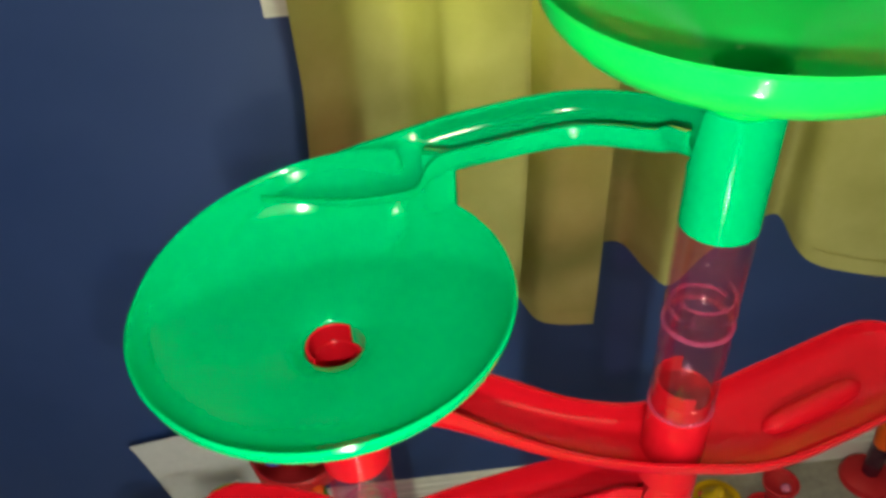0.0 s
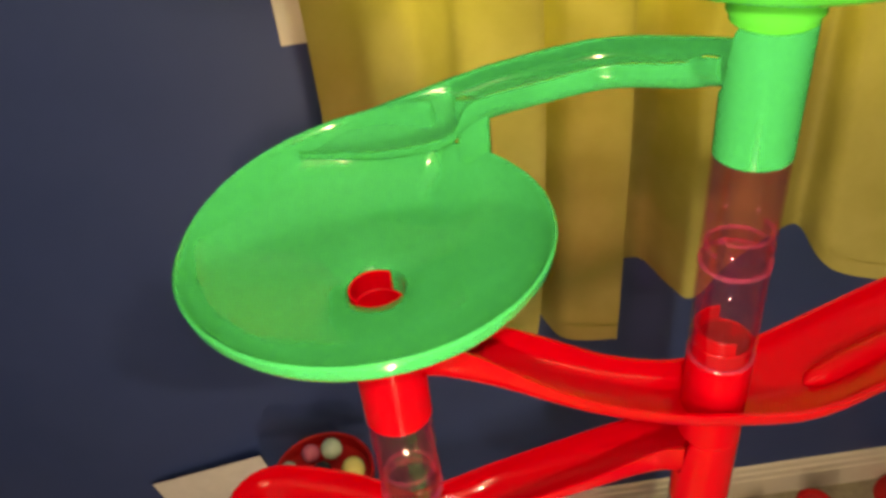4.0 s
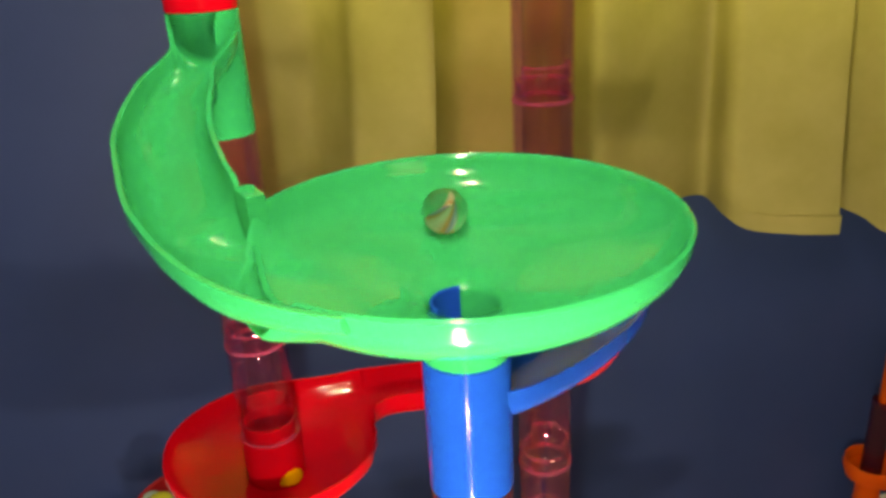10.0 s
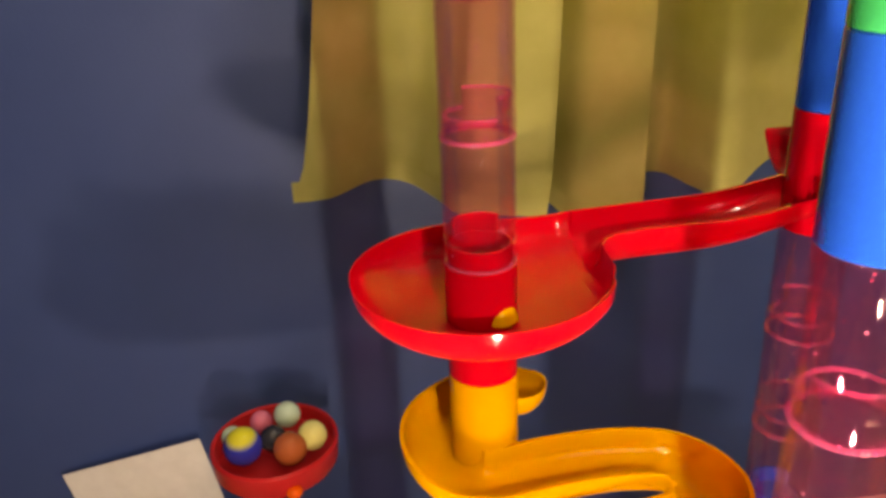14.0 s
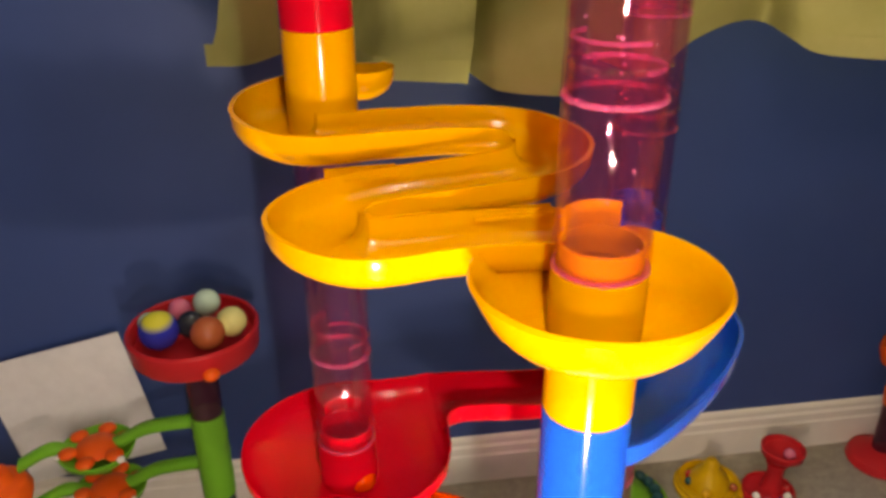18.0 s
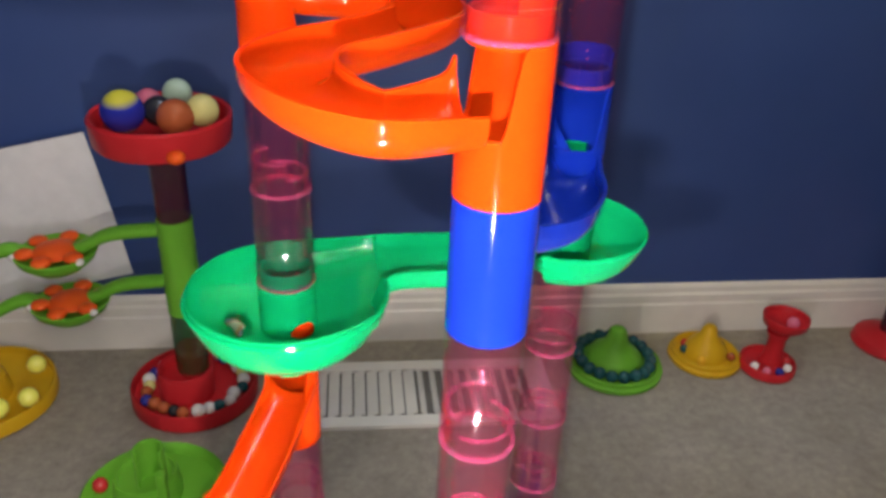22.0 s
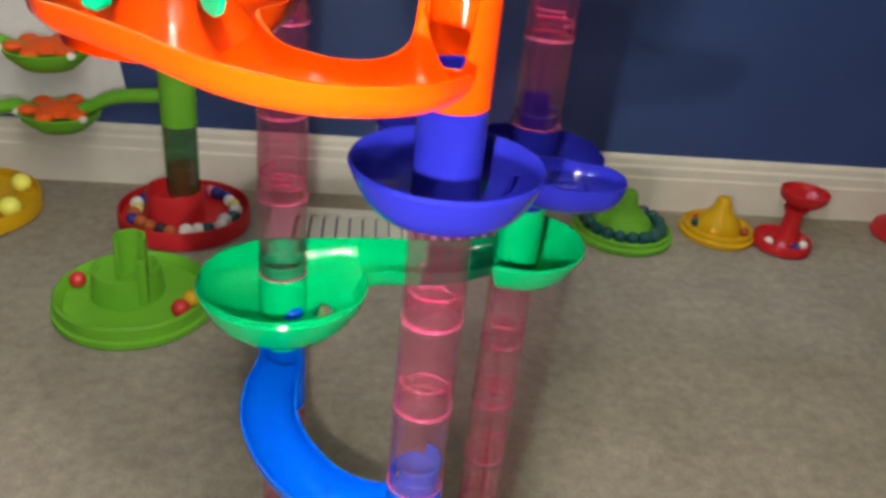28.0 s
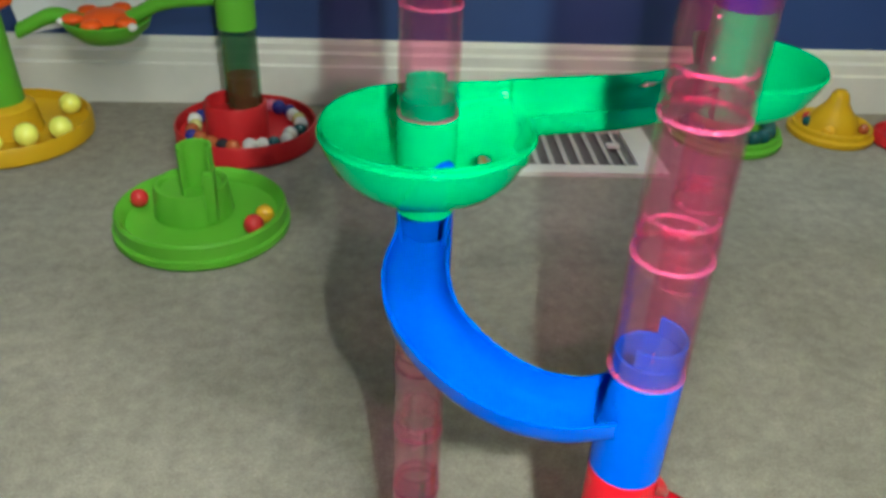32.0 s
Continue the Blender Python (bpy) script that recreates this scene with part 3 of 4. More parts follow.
def chute_thing(name, label, mat, start, end, points, round_start=False, round_end=False, slot=(0.9, 0.6), low=(0.3, 0.2)):
    """A chute with the tube that feeds it and, if it has one, the tube that takes it in."""
    col, k = start
    t = thing(name, label, "chute", at_col(col, k), group="chutes of the marble run")
    open_tube(t, mat, angle_to(col, points[2]), low[0], slot[0])
    if end and not round_end:
        # the inner rim sweeps up to the top of the tube that takes the marble in
        x, y, kr, w, depth = points[-1]
        px, py, pk, pw, pd = points[-2]
        mid = (px * 0.2 + x * 0.8, py * 0.2 + y * 0.8, pk * 0.2 + kr * 0.8, pw * 0.2 + w * 0.8, depth, -0.10)
        points = points[:-1] + [mid, (x, y, kr, w, depth, kr - end[1] - 0.90)]
    world_part("channel", skin(chute_sections(points, 9, round_start, round_end)), mat, t)
    if end:
        ecol, ek = end
        way = angle_to(ecol, points[-3])
        c = Vector((ecol[0] - col[0], ecol[1] - col[1], (ek - k) * H + LIFT[ecol] - LIFT[col]))
        wall = slotted(low[1] * H, H, way, slot[1])
        bmesh.ops.translate(wall, vec=c, verts=wall.verts)
        part("end_tube", wall, mat, t)
        s = ring(0.0133, 0.0119, H - 0.002, H + 0.0085, 32)
        u = ring(0.0133, 0.0119, H + 0.0085, H + 0.0165, 16, arc=(way + 1.2, way + 4.6))
        for q, nm in ((s, "spigot"), (u, "spigot_tongue")):
            bmesh.ops.translate(q, vec=c, verts=q.verts)
            part(nm, q, mat, t)
    return t


D0 = 0.0125
# the feed of the upper funnel
c1 = chute_thing("feed_chute", "green plastic feed chute curving to the rim of a funnel", GREEN, (COL_C, 25), None,
                 [(0.147, 0.010, 25.75, 0.0118, D0), (0.139, 0.030, 25.61, 0.0122, D0), (0.108, 0.049, 25.54, 0.0125, D0), (0.070, 0.053, 25.44, 0.0125, D0), (0.050, 0.0534, 25.365, 0.0125, D0, 0.0), (0.0425, 0.0538, 25.335, 0.0124, 0.0068, 0.21),
                  (0.030, 0.0550, 25.275, 0.0116, 0.0062, 0.22), (0.014, 0.0572, 25.20, 0.0098, 0.0052, 0.19), (-0.004, 0.0604, 25.11, 0.0060, 0.0036, 0.13), (-0.022, 0.0626, 25.02, 0.0020, 0.0020, 0.05)], low=(0.45, 0.1))
world_part("tab", wedge(0.0515, 0.0455, 24.80, 25.36, 0.0068, 0.0030, -22), GREEN, c1)
# the two red switchbacks
RD = 0.0125
c2 = chute_thing("switchback_chute", "red plastic chute with a spoon-shaped turning end, upper one", RED, (COL_A, 23), (COL_C, 22),
                 [(0.006, 0.003, 23.96, 0.0122, 0.0280), (0.026, 0.011, 23.66, 0.0130, 0.0245), (0.060, 0.014, 23.15, 0.0145, 0.0170), (0.098, 0.006, 22.80, 0.0148, RD), (0.130, 0.000, 22.66, 0.0160, RD),
                  (0.155, -0.001, 22.62, 0.0195, 0.0135), (0.185, -0.001, 22.62, 0.0240, 0.0135), (0.215, 0.005, 22.66, 0.0250, 0.013), (0.245, 0.012, 22.72, 0.0250, 0.0125), (0.264, 0.017, 22.76, 0.0240, 0.012)], round_end=True, slot=(0.9, 0.01), low=(0.45, 0.5))
c3 = chute_thing("switchback_chute", "red plastic chute with a spoon-shaped turning end, lower one", RED, (COL_C, 21), (COL_A, 20),
                 [(0.144, 0.005, 21.90, 0.0122, 0.0255), (0.128, 0.016, 21.68, 0.0130, 0.0225), (0.098, 0.025, 21.30, 0.0142, 0.0165), (0.052, 0.030, 20.94, 0.0148, RD), (0.020, 0.025, 20.84, 0.0165, RD), (-0.006, 0.020, 20.81, 0.0210, 0.0135),
                  (-0.036, 0.027, 20.93, 0.0272, 0.0140), (-0.063, 0.034, 21.05, 0.0272, 0.0135), (-0.078, 0.038, 21.11, 0.0255, 0.0128)], round_end=True, slot=(0.9, 0.01), low=(0.45, 0.5))


def ridge(x0, y0, k0, x1, y1, k1, r, mat, parent):
    """A low rounded island along the floor of a spoon."""
    a, b = Vector((x0, y0, level(k0))), Vector((x1, y1, level(k1)))
    d = (b - a)
    side = Vector((-d.y, d.x, 0)).normalized()
    rows = []
    for q in np.linspace(-1, 1, 17):
        f = max(0.02, (1 - abs(q) ** 5)) ** 0.5
        c = a.lerp(b, (q + 1) / 2)
        rows.append([c + side * (r * f * math.cos(t)) + Vector((0, 0, r * 1.05 * f * math.sin(t))) for t in np.linspace(0, math.pi, 9)])
    world_part("ridge", grid(rows)[0], mat, parent)


part("spigot", ring(0.0110, 0.0097, H - 0.002, H + 0.0100, 32), RED, c2)
part("spigot_tongue", ring(0.0110, 0.0097, H + 0.0100, H + 0.0195, 16, arc=(0.9, 3.9)), RED, c2)
ridge(0.196, 0.000, 22.38, 0.252, 0.014, 22.51, 0.0062, RED, c2)
ridge(-0.026, 0.022, 20.62, -0.074, 0.033, 20.83, 0.0062, RED, c3)
# the chute into the wide funnel
c4 = chute_thing("feed_chute", "green plastic chute sweeping down into the wide funnel", GREEN, (COL_A, 19), None,
                 [(0.001, -0.003, 19.92, 0.0120, D0), (-0.001, -0.012, 19.80, 0.0125, D0), (-0.0115, -0.025, 19.58, 0.0148, 0.014), (-0.0170, -0.046, 19.33, 0.0162, 0.015), (-0.0130, -0.075, 19.16, 0.0168, 0.016), (-0.0092, -0.0925, 19.09, 0.0170, 0.0158, 0.0), (-0.0060, -0.1039, 19.06, 0.0168, 0.0115, 0.26), (-0.0003, -0.1287, 19.03, 0.0135, 0.0105, 0.24), (0.0059, -0.1500, 19.005, 0.0091, 0.0085, 0.21), (0.0132, -0.1657, 18.99, 0.0055, 0.0058, 0.16), (0.0224, -0.1787, 18.984, 0.0029, 0.0034, 0.1), (0.0342, -0.1893, 18.98, 0.0011, 0.002, 0.04)], low=(0.30, 0.1), slot=(0.72, 0.9))
world_part("tab", wedge(0.0125, -0.0955, 18.72, 19.07, 0.0036, 0.0075, 18), GREEN, c4)
# the blue chutes from the front column to the right one
for k in (17, 12):
    t = chute_thing("return_chute", "blue plastic chute bulging outward between two columns", BLUE, (COL_B, k), (COL_C, k),
                [(0.078, -0.131, k + 0.86, 0.0118, D0), (0.090, -0.126, k + 0.78, 0.0125, 0.013), (0.113, -0.105, k + 0.66, 0.0150, 0.015), (0.142, -0.076, k + 0.55, 0.0172, 0.0165), (0.164, -0.048, k + 0.48, 0.0175, 0.0165), (0.171, -0.020, k + 0.43, 0.0160, 0.015),
                 (0.160, -0.002, k + 0.38, 0.0125, 0.013)], low=(0.40, 0.40), slot=(0.9, 0.9))
    part("spigot", ring(0.0110, 0.0097, H - 0.002, H + 0.0040, 32), BLUE, t)
    part("spigot_tongue", ring(0.0110, 0.0097, H + 0.0040, H + 0.0190, 16, arc=(1.45, 3.6)), BLUE, t)
chute_thing("return_chute", "dark blue plastic chute bulging between two columns", INDIGO, (COL_B, 8), (COL_C, 8),
            [(0.078, -0.128, 8.86, 0.0118, D0), (0.086, -0.118, 8.76, 0.0125, 0.013), (0.108, -0.093, 8.60, 0.0150, 0.015), (0.124, -0.064, 8.50, 0.0160, 0.016), (0.134, -0.036, 8.42, 0.0150, 0.015), (0.146, -0.008, 8.36, 0.0122, 0.013)], low=(0.40, 0.40), slot=(0.9, 0.9))
# the yellow winding chute, ending in a dish
c5 = chute_thing("winding_chute", "yellow plastic chute winding in three turns to a dish", YELLOW, (COL_A, 14), None,
                 [(0.0215, 0.016, 14.62, 0.012, 0.012), (0.014, 0.023, 14.57, 0.013, 0.0135), (0.001, 0.025, 14.52, 0.0138, 0.014), (-0.017, 0.012, 14.47, 0.0145, 0.014), (-0.0201, -0.0113, 14.44, 0.0145, 0.014), (-0.0065, -0.0307, 14.42, 0.014, 0.0135), (0.0263, -0.0272, 14.4, 0.0146, 0.013), (0.0562, -0.0262, 14.385, 0.0146, 0.013), (0.0787, -0.0315, 14.35, 0.0146, 0.013),
                  (0.0874, -0.0475, 14.29, 0.0146, 0.013), (0.0759, -0.0617, 14.24, 0.0146, 0.013), (0.0454, -0.0635, 14.19, 0.0146, 0.013), (0.0071, -0.0645, 14.13, 0.0148, 0.0135), (-0.0081, -0.0811, 14.1, 0.0155, 0.014), (0.0053, -0.0989, 14.07, 0.015, 0.0135), (0.0333, -0.0970, 14.05, 0.014, 0.013), (0.055, -0.0955, 14.03, 0.014, 0.013), (0.077, -0.0965, 14.0, 0.0138, 0.013), (0.091, -0.1030, 13.92, 0.0130, 0.0095)], round_start=True, low=(0.45, 0.1), slot=(0.01, 0.9))


def web(x0, x1, back, front, parent):
    """A thin plate that shuts the gap between two neighbouring runs; back, front: y and joint number of its edges."""
    rows = []
    for x in np.linspace(x0, x1, 5):
        line = [(x, back[0] + (front[0] - back[0]) * q, level(back[1] + (front[1] - back[1]) * q)) for q in np.linspace(0, 1, 5)]
        rows.append(line + [(a, b, c - 0.0016) for a, b, c in line[::-1]])
    bm, vs = grid(rows, False, True)
    bm.faces.new(vs[0]), bm.faces.new(vs[-1])
    world_part("web", bm, YELLOW, parent)


web(-0.0020, 0.0260, (-0.0400, 14.14), (-0.0500, 14.12), c5)
web(0.0480, 0.0780, (-0.0770, 14.02), (-0.0835, 14.00), c5)


def bowl(r, zr, depth, gap=None, cut=0.012, wall=0.0019, arc=None):
    """A round bowl; gap: the rim sinks between two angles, where a chute comes in; arc: only this stretch of the round, with shut ends."""
    us = [0.0, 0.25, 0.36, 0.45, 0.62, 0.76, 0.87, 0.95, 1.0]
    if arc:
        us = us[2:]
    inner = [(u * r, zr - depth * (1 - u ** 6.5)) for u in us]
    outer = [(u * r + wall * u ** 3, zr - (depth + wall) * (1 - u ** 6.5)) for u in us]
    profile = inner + [(r + 0.5 * wall, zr + 0.0007)] + outer[::-1]
    rows = []
    turns = np.linspace(arc[0], arc[1], 49) if arc else [2 * math.pi * i / 72 for i in range(72)]
    for t in turns:
        top = zr + 0.001
        if gap:
            off = abs((t - (gap[0] + gap[1]) / 2 + math.pi) % (2 * math.pi) - math.pi)
            q = min(1.0, max(0.0, ((gap[1] - gap[0]) / 2 - off) / 0.14))
            top -= cut * q
        n = len(inner)
        rows.append([(u * math.cos(t), u * math.sin(t), min(z, top if j <= n else top - wall)) for j, (u, z) in enumerate(profile)])
    bm, vs = grid(rows, arc is None, arc is not None)
    if arc:
        m = len(vs[0])
        for end in (vs[0], vs[-1]):
            bm.faces.new(end)
    bmesh.ops.remove_doubles(bm, verts=bm.verts, dist=1e-6)
    return bm


def tube_dish(name, label, col, k, k_rim, r, mat, depth, drain=None, drain_turn=-60, gap=None):
    """A round dish about a standing tube, with the neck below it."""
    t = thing(name, label, "dish", at_col(col, k), group="dishes of the marble run")
    zr = (k_rim - k) * H - LIFT[col]
    part("bowl", bowl(r, zr, depth, gap), mat, t)
    dress_dish(t, mat, zr, depth, Vector((0, 0, 0)), drain, drain_turn)
    return t


def dress_dish(t, mat, zr, depth, c, drain=None, drain_turn=-60, drain_r=0.0062):
    """Tube, neck, sleeve and drain of one dish of a thing; c: its place from the thing's own."""
    for nm, bm in (("neck", ring(RT, RT - 0.0017, 0.0, max(zr - depth + 0.003, 0.006), 40)), ("inner_tube", ring(RT, RT - 0.0017, zr - depth, H, 40)),
                   ("spigot", ring(0.0133, 0.0119, H - 0.002, H + 0.0085, 32)), ("spigot_tongue", ring(0.0133, 0.0119, H + 0.0085, H + 0.0165, 16, arc=(0.75, 2.45)))):
        bmesh.ops.translate(bm, vec=c, verts=bm.verts)
        part(nm, bm, mat, t)
    if drain:
        a = radians(drain_turn)
        bm = ball(drain_r, (0, 0, 0), 1.0, 14)
        bmesh.ops.bisect_plane(bm, geom=bm.verts[:] + bm.edges[:] + bm.faces[:], plane_co=(0, 0, 0), plane_no=(0, 0, -1), clear_outer=True)
        bmesh.ops.transform(bm, matrix=Matrix.Translation(c) @ pose(0, 0, zr - depth + 0.0035, 0, 0, drain_turn) @ pose(RT - 0.0038, 0, 0), verts=bm.verts)
        part("drain_sleeve", bm, drain, t, "sleeve of the piece below showing in the drain")


tube_dish("catch_dish", "round yellow plastic dish at the end of the winding chute", COL_B, 13, 14.0, 0.0385, YELLOW, 0.0195, gap=(radians(58), radians(144)))


def double_dish(k, r_a, r_c, mat, depth_a, depth_c, drain, label, rise=0.60, back=0.0365, wide=0.0158, sink=0.13, under=0.0):
    """Two dishes and the straight channel between them: about column A at joint k and about column C one joint higher."""
    t = thing("double_dish", label, "dish", at_col(COL_A, k), group="double dishes of the marble run")
    L = math.dist(COL_A, COL_C)
    tilt = math.atan2(COL_C[1] - COL_A[1], COL_C[0] - COL_A[0])
    zr = 0.95 * H - LIFT[COL_A]
    end = L - 0.006
    stops = sorted([r_a * math.sin(q) for q in np.linspace(-math.pi / 2, math.pi / 2, 31)] + list(np.linspace(r_a * 0.9, end, 22)))
    raw = []
    for a in stops:
        lo, hi, dep = 1.0, -1.0, 0.0
        if abs(a) < r_a:
            w = math.sqrt(r_a * r_a - a * a)
            lo, hi, dep = min(lo, -w), max(hi, w), max(dep, depth_a * w / r_a)
        if 0.0 < a:
            y = back * float(np.interp(a, (0.0, 0.030, 0.050, 0.080, 0.110, 0.150), (0.90, 1.0, 0.98, 0.58, 0.14, 0.0)))
            lo, hi, dep = min(lo, y - wide), max(hi, y + wide), max(dep, float(np.interp(a, (0.05, 0.10, 0.13), (0.0165, 0.015, 0.010))))
        if lo > hi:
            lo, hi, dep = -0.0006, 0.0006, 0.0006
        up = H * float(np.interp(a, (0.045, 0.110, 0.150), (0.0, 0.29, 0.48)))
        low = sink * H * float(np.interp(a, (0.036, 0.056, 0.100, 0.135), (0.0, 1.0, 0.7, 0.2)))
        raw.append([a, lo, hi, zr + up, dep, low])
    raw = np.array(raw)
    soft = raw.copy()
    for _ in range(6):
        soft[2:-2, 1:] = 0.25 * soft[1:-3, 1:] + 0.5 * soft[2:-2, 1:] + 0.25 * soft[3:-1, 1:]
    sec = []
    ca, sa = math.cos(tilt), math.sin(tilt)
    for a, lo, hi, z, dep, low in soft:
        sec.append(((a * ca - hi * sa, a * sa + hi * ca), (a * ca - lo * sa, a * sa + lo * ca), z - low, dep, -low))
    part("bowl_and_channel", skin(sec, 0.0019, 0.7, 16), mat, t)
    if under:
        part("underside", bowl(r_a + 0.0004, zr - 0.0022, under - 0.0022, arc=(radians(96), radians(372))), mat, t)
    dress_dish(t, mat, zr, depth_a, Vector((0, 0, 0)), drain, -58, 0.0074)
    # the dish about the other column
    c = Vector((COL_C[0] - COL_A[0], COL_C[1] - COL_A[1], H + LIFT[COL_C] - LIFT[COL_A]))
    z_c = zr + rise * H
    other = bowl(r_c, z_c - c.z, depth_c, arc=(radians(238), radians(455)))
    bmesh.ops.translate(other, vec=c, verts=other.verts)
    part("far_bowl", other, mat, t)
    dress_dish(t, mat, z_c - c.z, depth_c, c, None)
    return t


double_dish(15, 0.054, 0.041, RED, 0.022, 0.018, YELLOW, "red plastic double dish joined by a straight channel, upper one", 0.70, 0.0365, 0.0145, 0.0)
double_dish(10, 0.054, 0.041, RED, 0.022, 0.018, ORANGE, "red plastic double dish joined by a straight channel, lower one", 0.70, 0.0365, 0.0145, 0.0)
double_dish(6, 0.0515, 0.042, GREEN, 0.0245, 0.022, ORANGE, "green plastic double dish joined by a straight channel, upper one", under=0.030)
double_dish(0, 0.0515, 0.042, GREEN, 0.0245, 0.022, BLUE, "green plastic double dish joined by a straight channel, lower one", under=0.030)

# the orange bent chute
chute_thing("bent_chute", "orange plastic chute with two bends between the columns", ORANGE, (COL_A, 9), (COL_B, 9),
            [(0.004, 0.003, 9.97, 0.0118, 0.014), (0.0146, -0.0024, 9.95, 0.0125, 0.014), (0.039, -0.0005, 9.90, 0.014, 0.014), (0.0622, -0.0128, 9.85, 0.0145, 0.014), (0.0661, -0.0343, 9.82, 0.0145, 0.014), (0.0436, -0.0581, 9.80, 0.014, 0.014),
             (0.0172, -0.0800, 9.79, 0.0145, 0.0140), (0.0090, -0.1040, 9.78, 0.0150, 0.0130), (0.0175, -0.1300, 9.76, 0.0136, 0.0132), (0.036, -0.1435, 9.72, 0.0122, 0.0132), (0.064, -0.1360, 9.66, 0.0112, 0.0130)], low=(0.45, 0.45), slot=(0.9, 1.25))


# the orange chute with the spinner
def spinner_chute():
    t = chute_thing("spinner_chute", "orange plastic chute with a round bowl for a spinner", ORANGE, (COL_A, 5), (COL_B, 4),
                    [(0.001, -0.004, 5.90, 0.0120, D0), (-0.002, -0.012, 5.76, 0.0125, D0), (-0.014, -0.030, 5.40, 0.0142, D0), (-0.031, -0.053, 5.00, 0.0160, 0.013), (-0.039, -0.070, 4.82, 0.033, 0.015), (-0.040, -0.088, 4.73, 0.0465, 0.017), (-0.039, -0.106, 4.68, 0.0500, 0.018),
                     (-0.034, -0.126, 4.68, 0.0435, 0.0170), (-0.025, -0.146, 4.66, 0.0270, 0.0155), (-0.004, -0.166, 4.56, 0.0175, 0.0140), (0.022, -0.173, 4.50, 0.0155, 0.0130), (0.048, -0.1645, 4.46, 0.0150, 0.013), (0.0675, -0.1465, 4.42, 0.0122, 0.013)],
                    low=(0.25, 0.35), slot=(0.95, 0.85))
    dome = lathe([(0.0, 0.0350), (0.006, 0.0345), (0.013, 0.0315), (0.020, 0.0245), (0.026, 0.0150), (0.032, 0.0065), (0.037, 0.0025), (0.041, 0.0)], 36, False)
    bmesh.ops.translate(dome, vec=(-0.0378, -0.1085, level(4.68) - 0.0175), verts=dome.verts)
    world_part("dome", dome, ORANGE, t)
    s = thing("spinner", "green plastic paddle wheel with six drooping blades", "spinner", pose(-0.0380, -0.1150, level(4.68) + 0.0195, 0, 0, 4))
    part("hub", lathe([(0.0, 0.0125), (0.006, 0.012), (0.0105, 0.0095), (0.0125, 0.005), (0.0135, 0.001), (0.0145, 0.0), (0.0125, -0.002), (0.0, -0.002)], 28, False), MINT, s)
    part("hub_ring", lathe([(0.0215, 0.004), (0.023, 0.002), (0.0235, -0.006), (0.0215, -0.007), (0.020, -0.005), (0.0195, 0.002)], 36), MINT, s)
    part("hub_plate", lathe([(0.012, 0.001), (0.0205, 0.001), (0.0205, -0.0008), (0.012, -0.0008)], 30), MINT, s)
    out = [(0.019, 0.003), (0.028, 0.0035), (0.043, 0.003), (0.0455, 0.0005), (0.0458, -0.012), (0.044, -0.0165), (0.040, -0.019), (0.033, -0.018), (0.0295, -0.014), (0.0285, -0.008), (0.027, -0.0055), (0.019, -0.0045)]
    for i in range(6):
        bm = bmesh.new()
        a, b = ([bm.verts.new((x, y, z)) for x, z in out] for y in (-0.0011, 0.0011))
        bm.faces.new(a), bm.faces.new(b[::-1])
        for j in range(len(out)):
            bm.faces.new((a[j], a[(j + 1) % len(out)], b[(j + 1) % len(out)], b[j]))
        bmesh.ops.transform(bm, matrix=pose(0, 0, 0, 0, 0, 60 * i), verts=bm.verts)
        part("blade", bm, MINT, s)


spinner_chute()


# the dark blue petals between the front and the right column
def petals():
    t = tube_dish("petal_dish", "dark blue plastic dishes joined like the petals of a flower", COL_B, 3, 3.58, 0.0405, VIOLET, 0.022)
    world_part("link", skin(chute_sections([(0.090, -0.113, 3.42, 0.020, 0.016), (0.112, -0.088, 3.22, 0.018, 0.016), (0.130, -0.058, 3.0, 0.017, 0.016), (0.143, -0.028, 2.82, 0.018, 0.017)], 8)), VIOLET, t)
    world_part("petal", skin(chute_sections([(0.118, -0.078, 3.12, 0.017, 0.016), (0.136, -0.076, 3.06, 0.0195, 0.0165), (0.152, -0.078, 3.04, 0.0195, 0.0165), (0.161, -0.080, 3.04, 0.0175, 0.015)], 6, True, True)), VIOLET, t)
    world_part("petal", skin(chute_sections([(0.120, -0.026, 2.9, 0.017, 0.016), (0.098, -0.027, 3.0, 0.0195, 0.0165), (0.080, -0.029, 3.12, 0.0195, 0.0165), (0.070, -0.030, 3.18, 0.0180, 0.015)], 6, True, True)), VIOLET, t)
    ridge(0.130, -0.077, 2.86, 0.160, -0.080, 2.9, 0.005, VIOLET, t)
    ridge(0.104, -0.026, 2.82, 0.072, -0.030, 2.98, 0.005, VIOLET, t)
    r = 0.044
    sec = []
    for q in np.linspace(-1, 1, 29):
        s = math.sin(q * math.pi / 2)
        w = r * math.sqrt(max(1 - s * s, 0.0004))
        sec.append(((COL_C[0] + r * s, COL_C[1] + w), (COL_C[0] + r * s, COL_C[1] - w), level(2.72), 0.021 * w / r))
    world_part("bowl", skin(sec, 0.0019, 0.7), VIOLET, t)
    dress_dish(t, VIOLET, 0.72 * H - LIFT[COL_C], 0.021, Vector((COL_C[0] - COL_B[0], COL_C[1] - COL_B[1], -H + LIFT[COL_C] - LIFT[COL_B])))


petals()
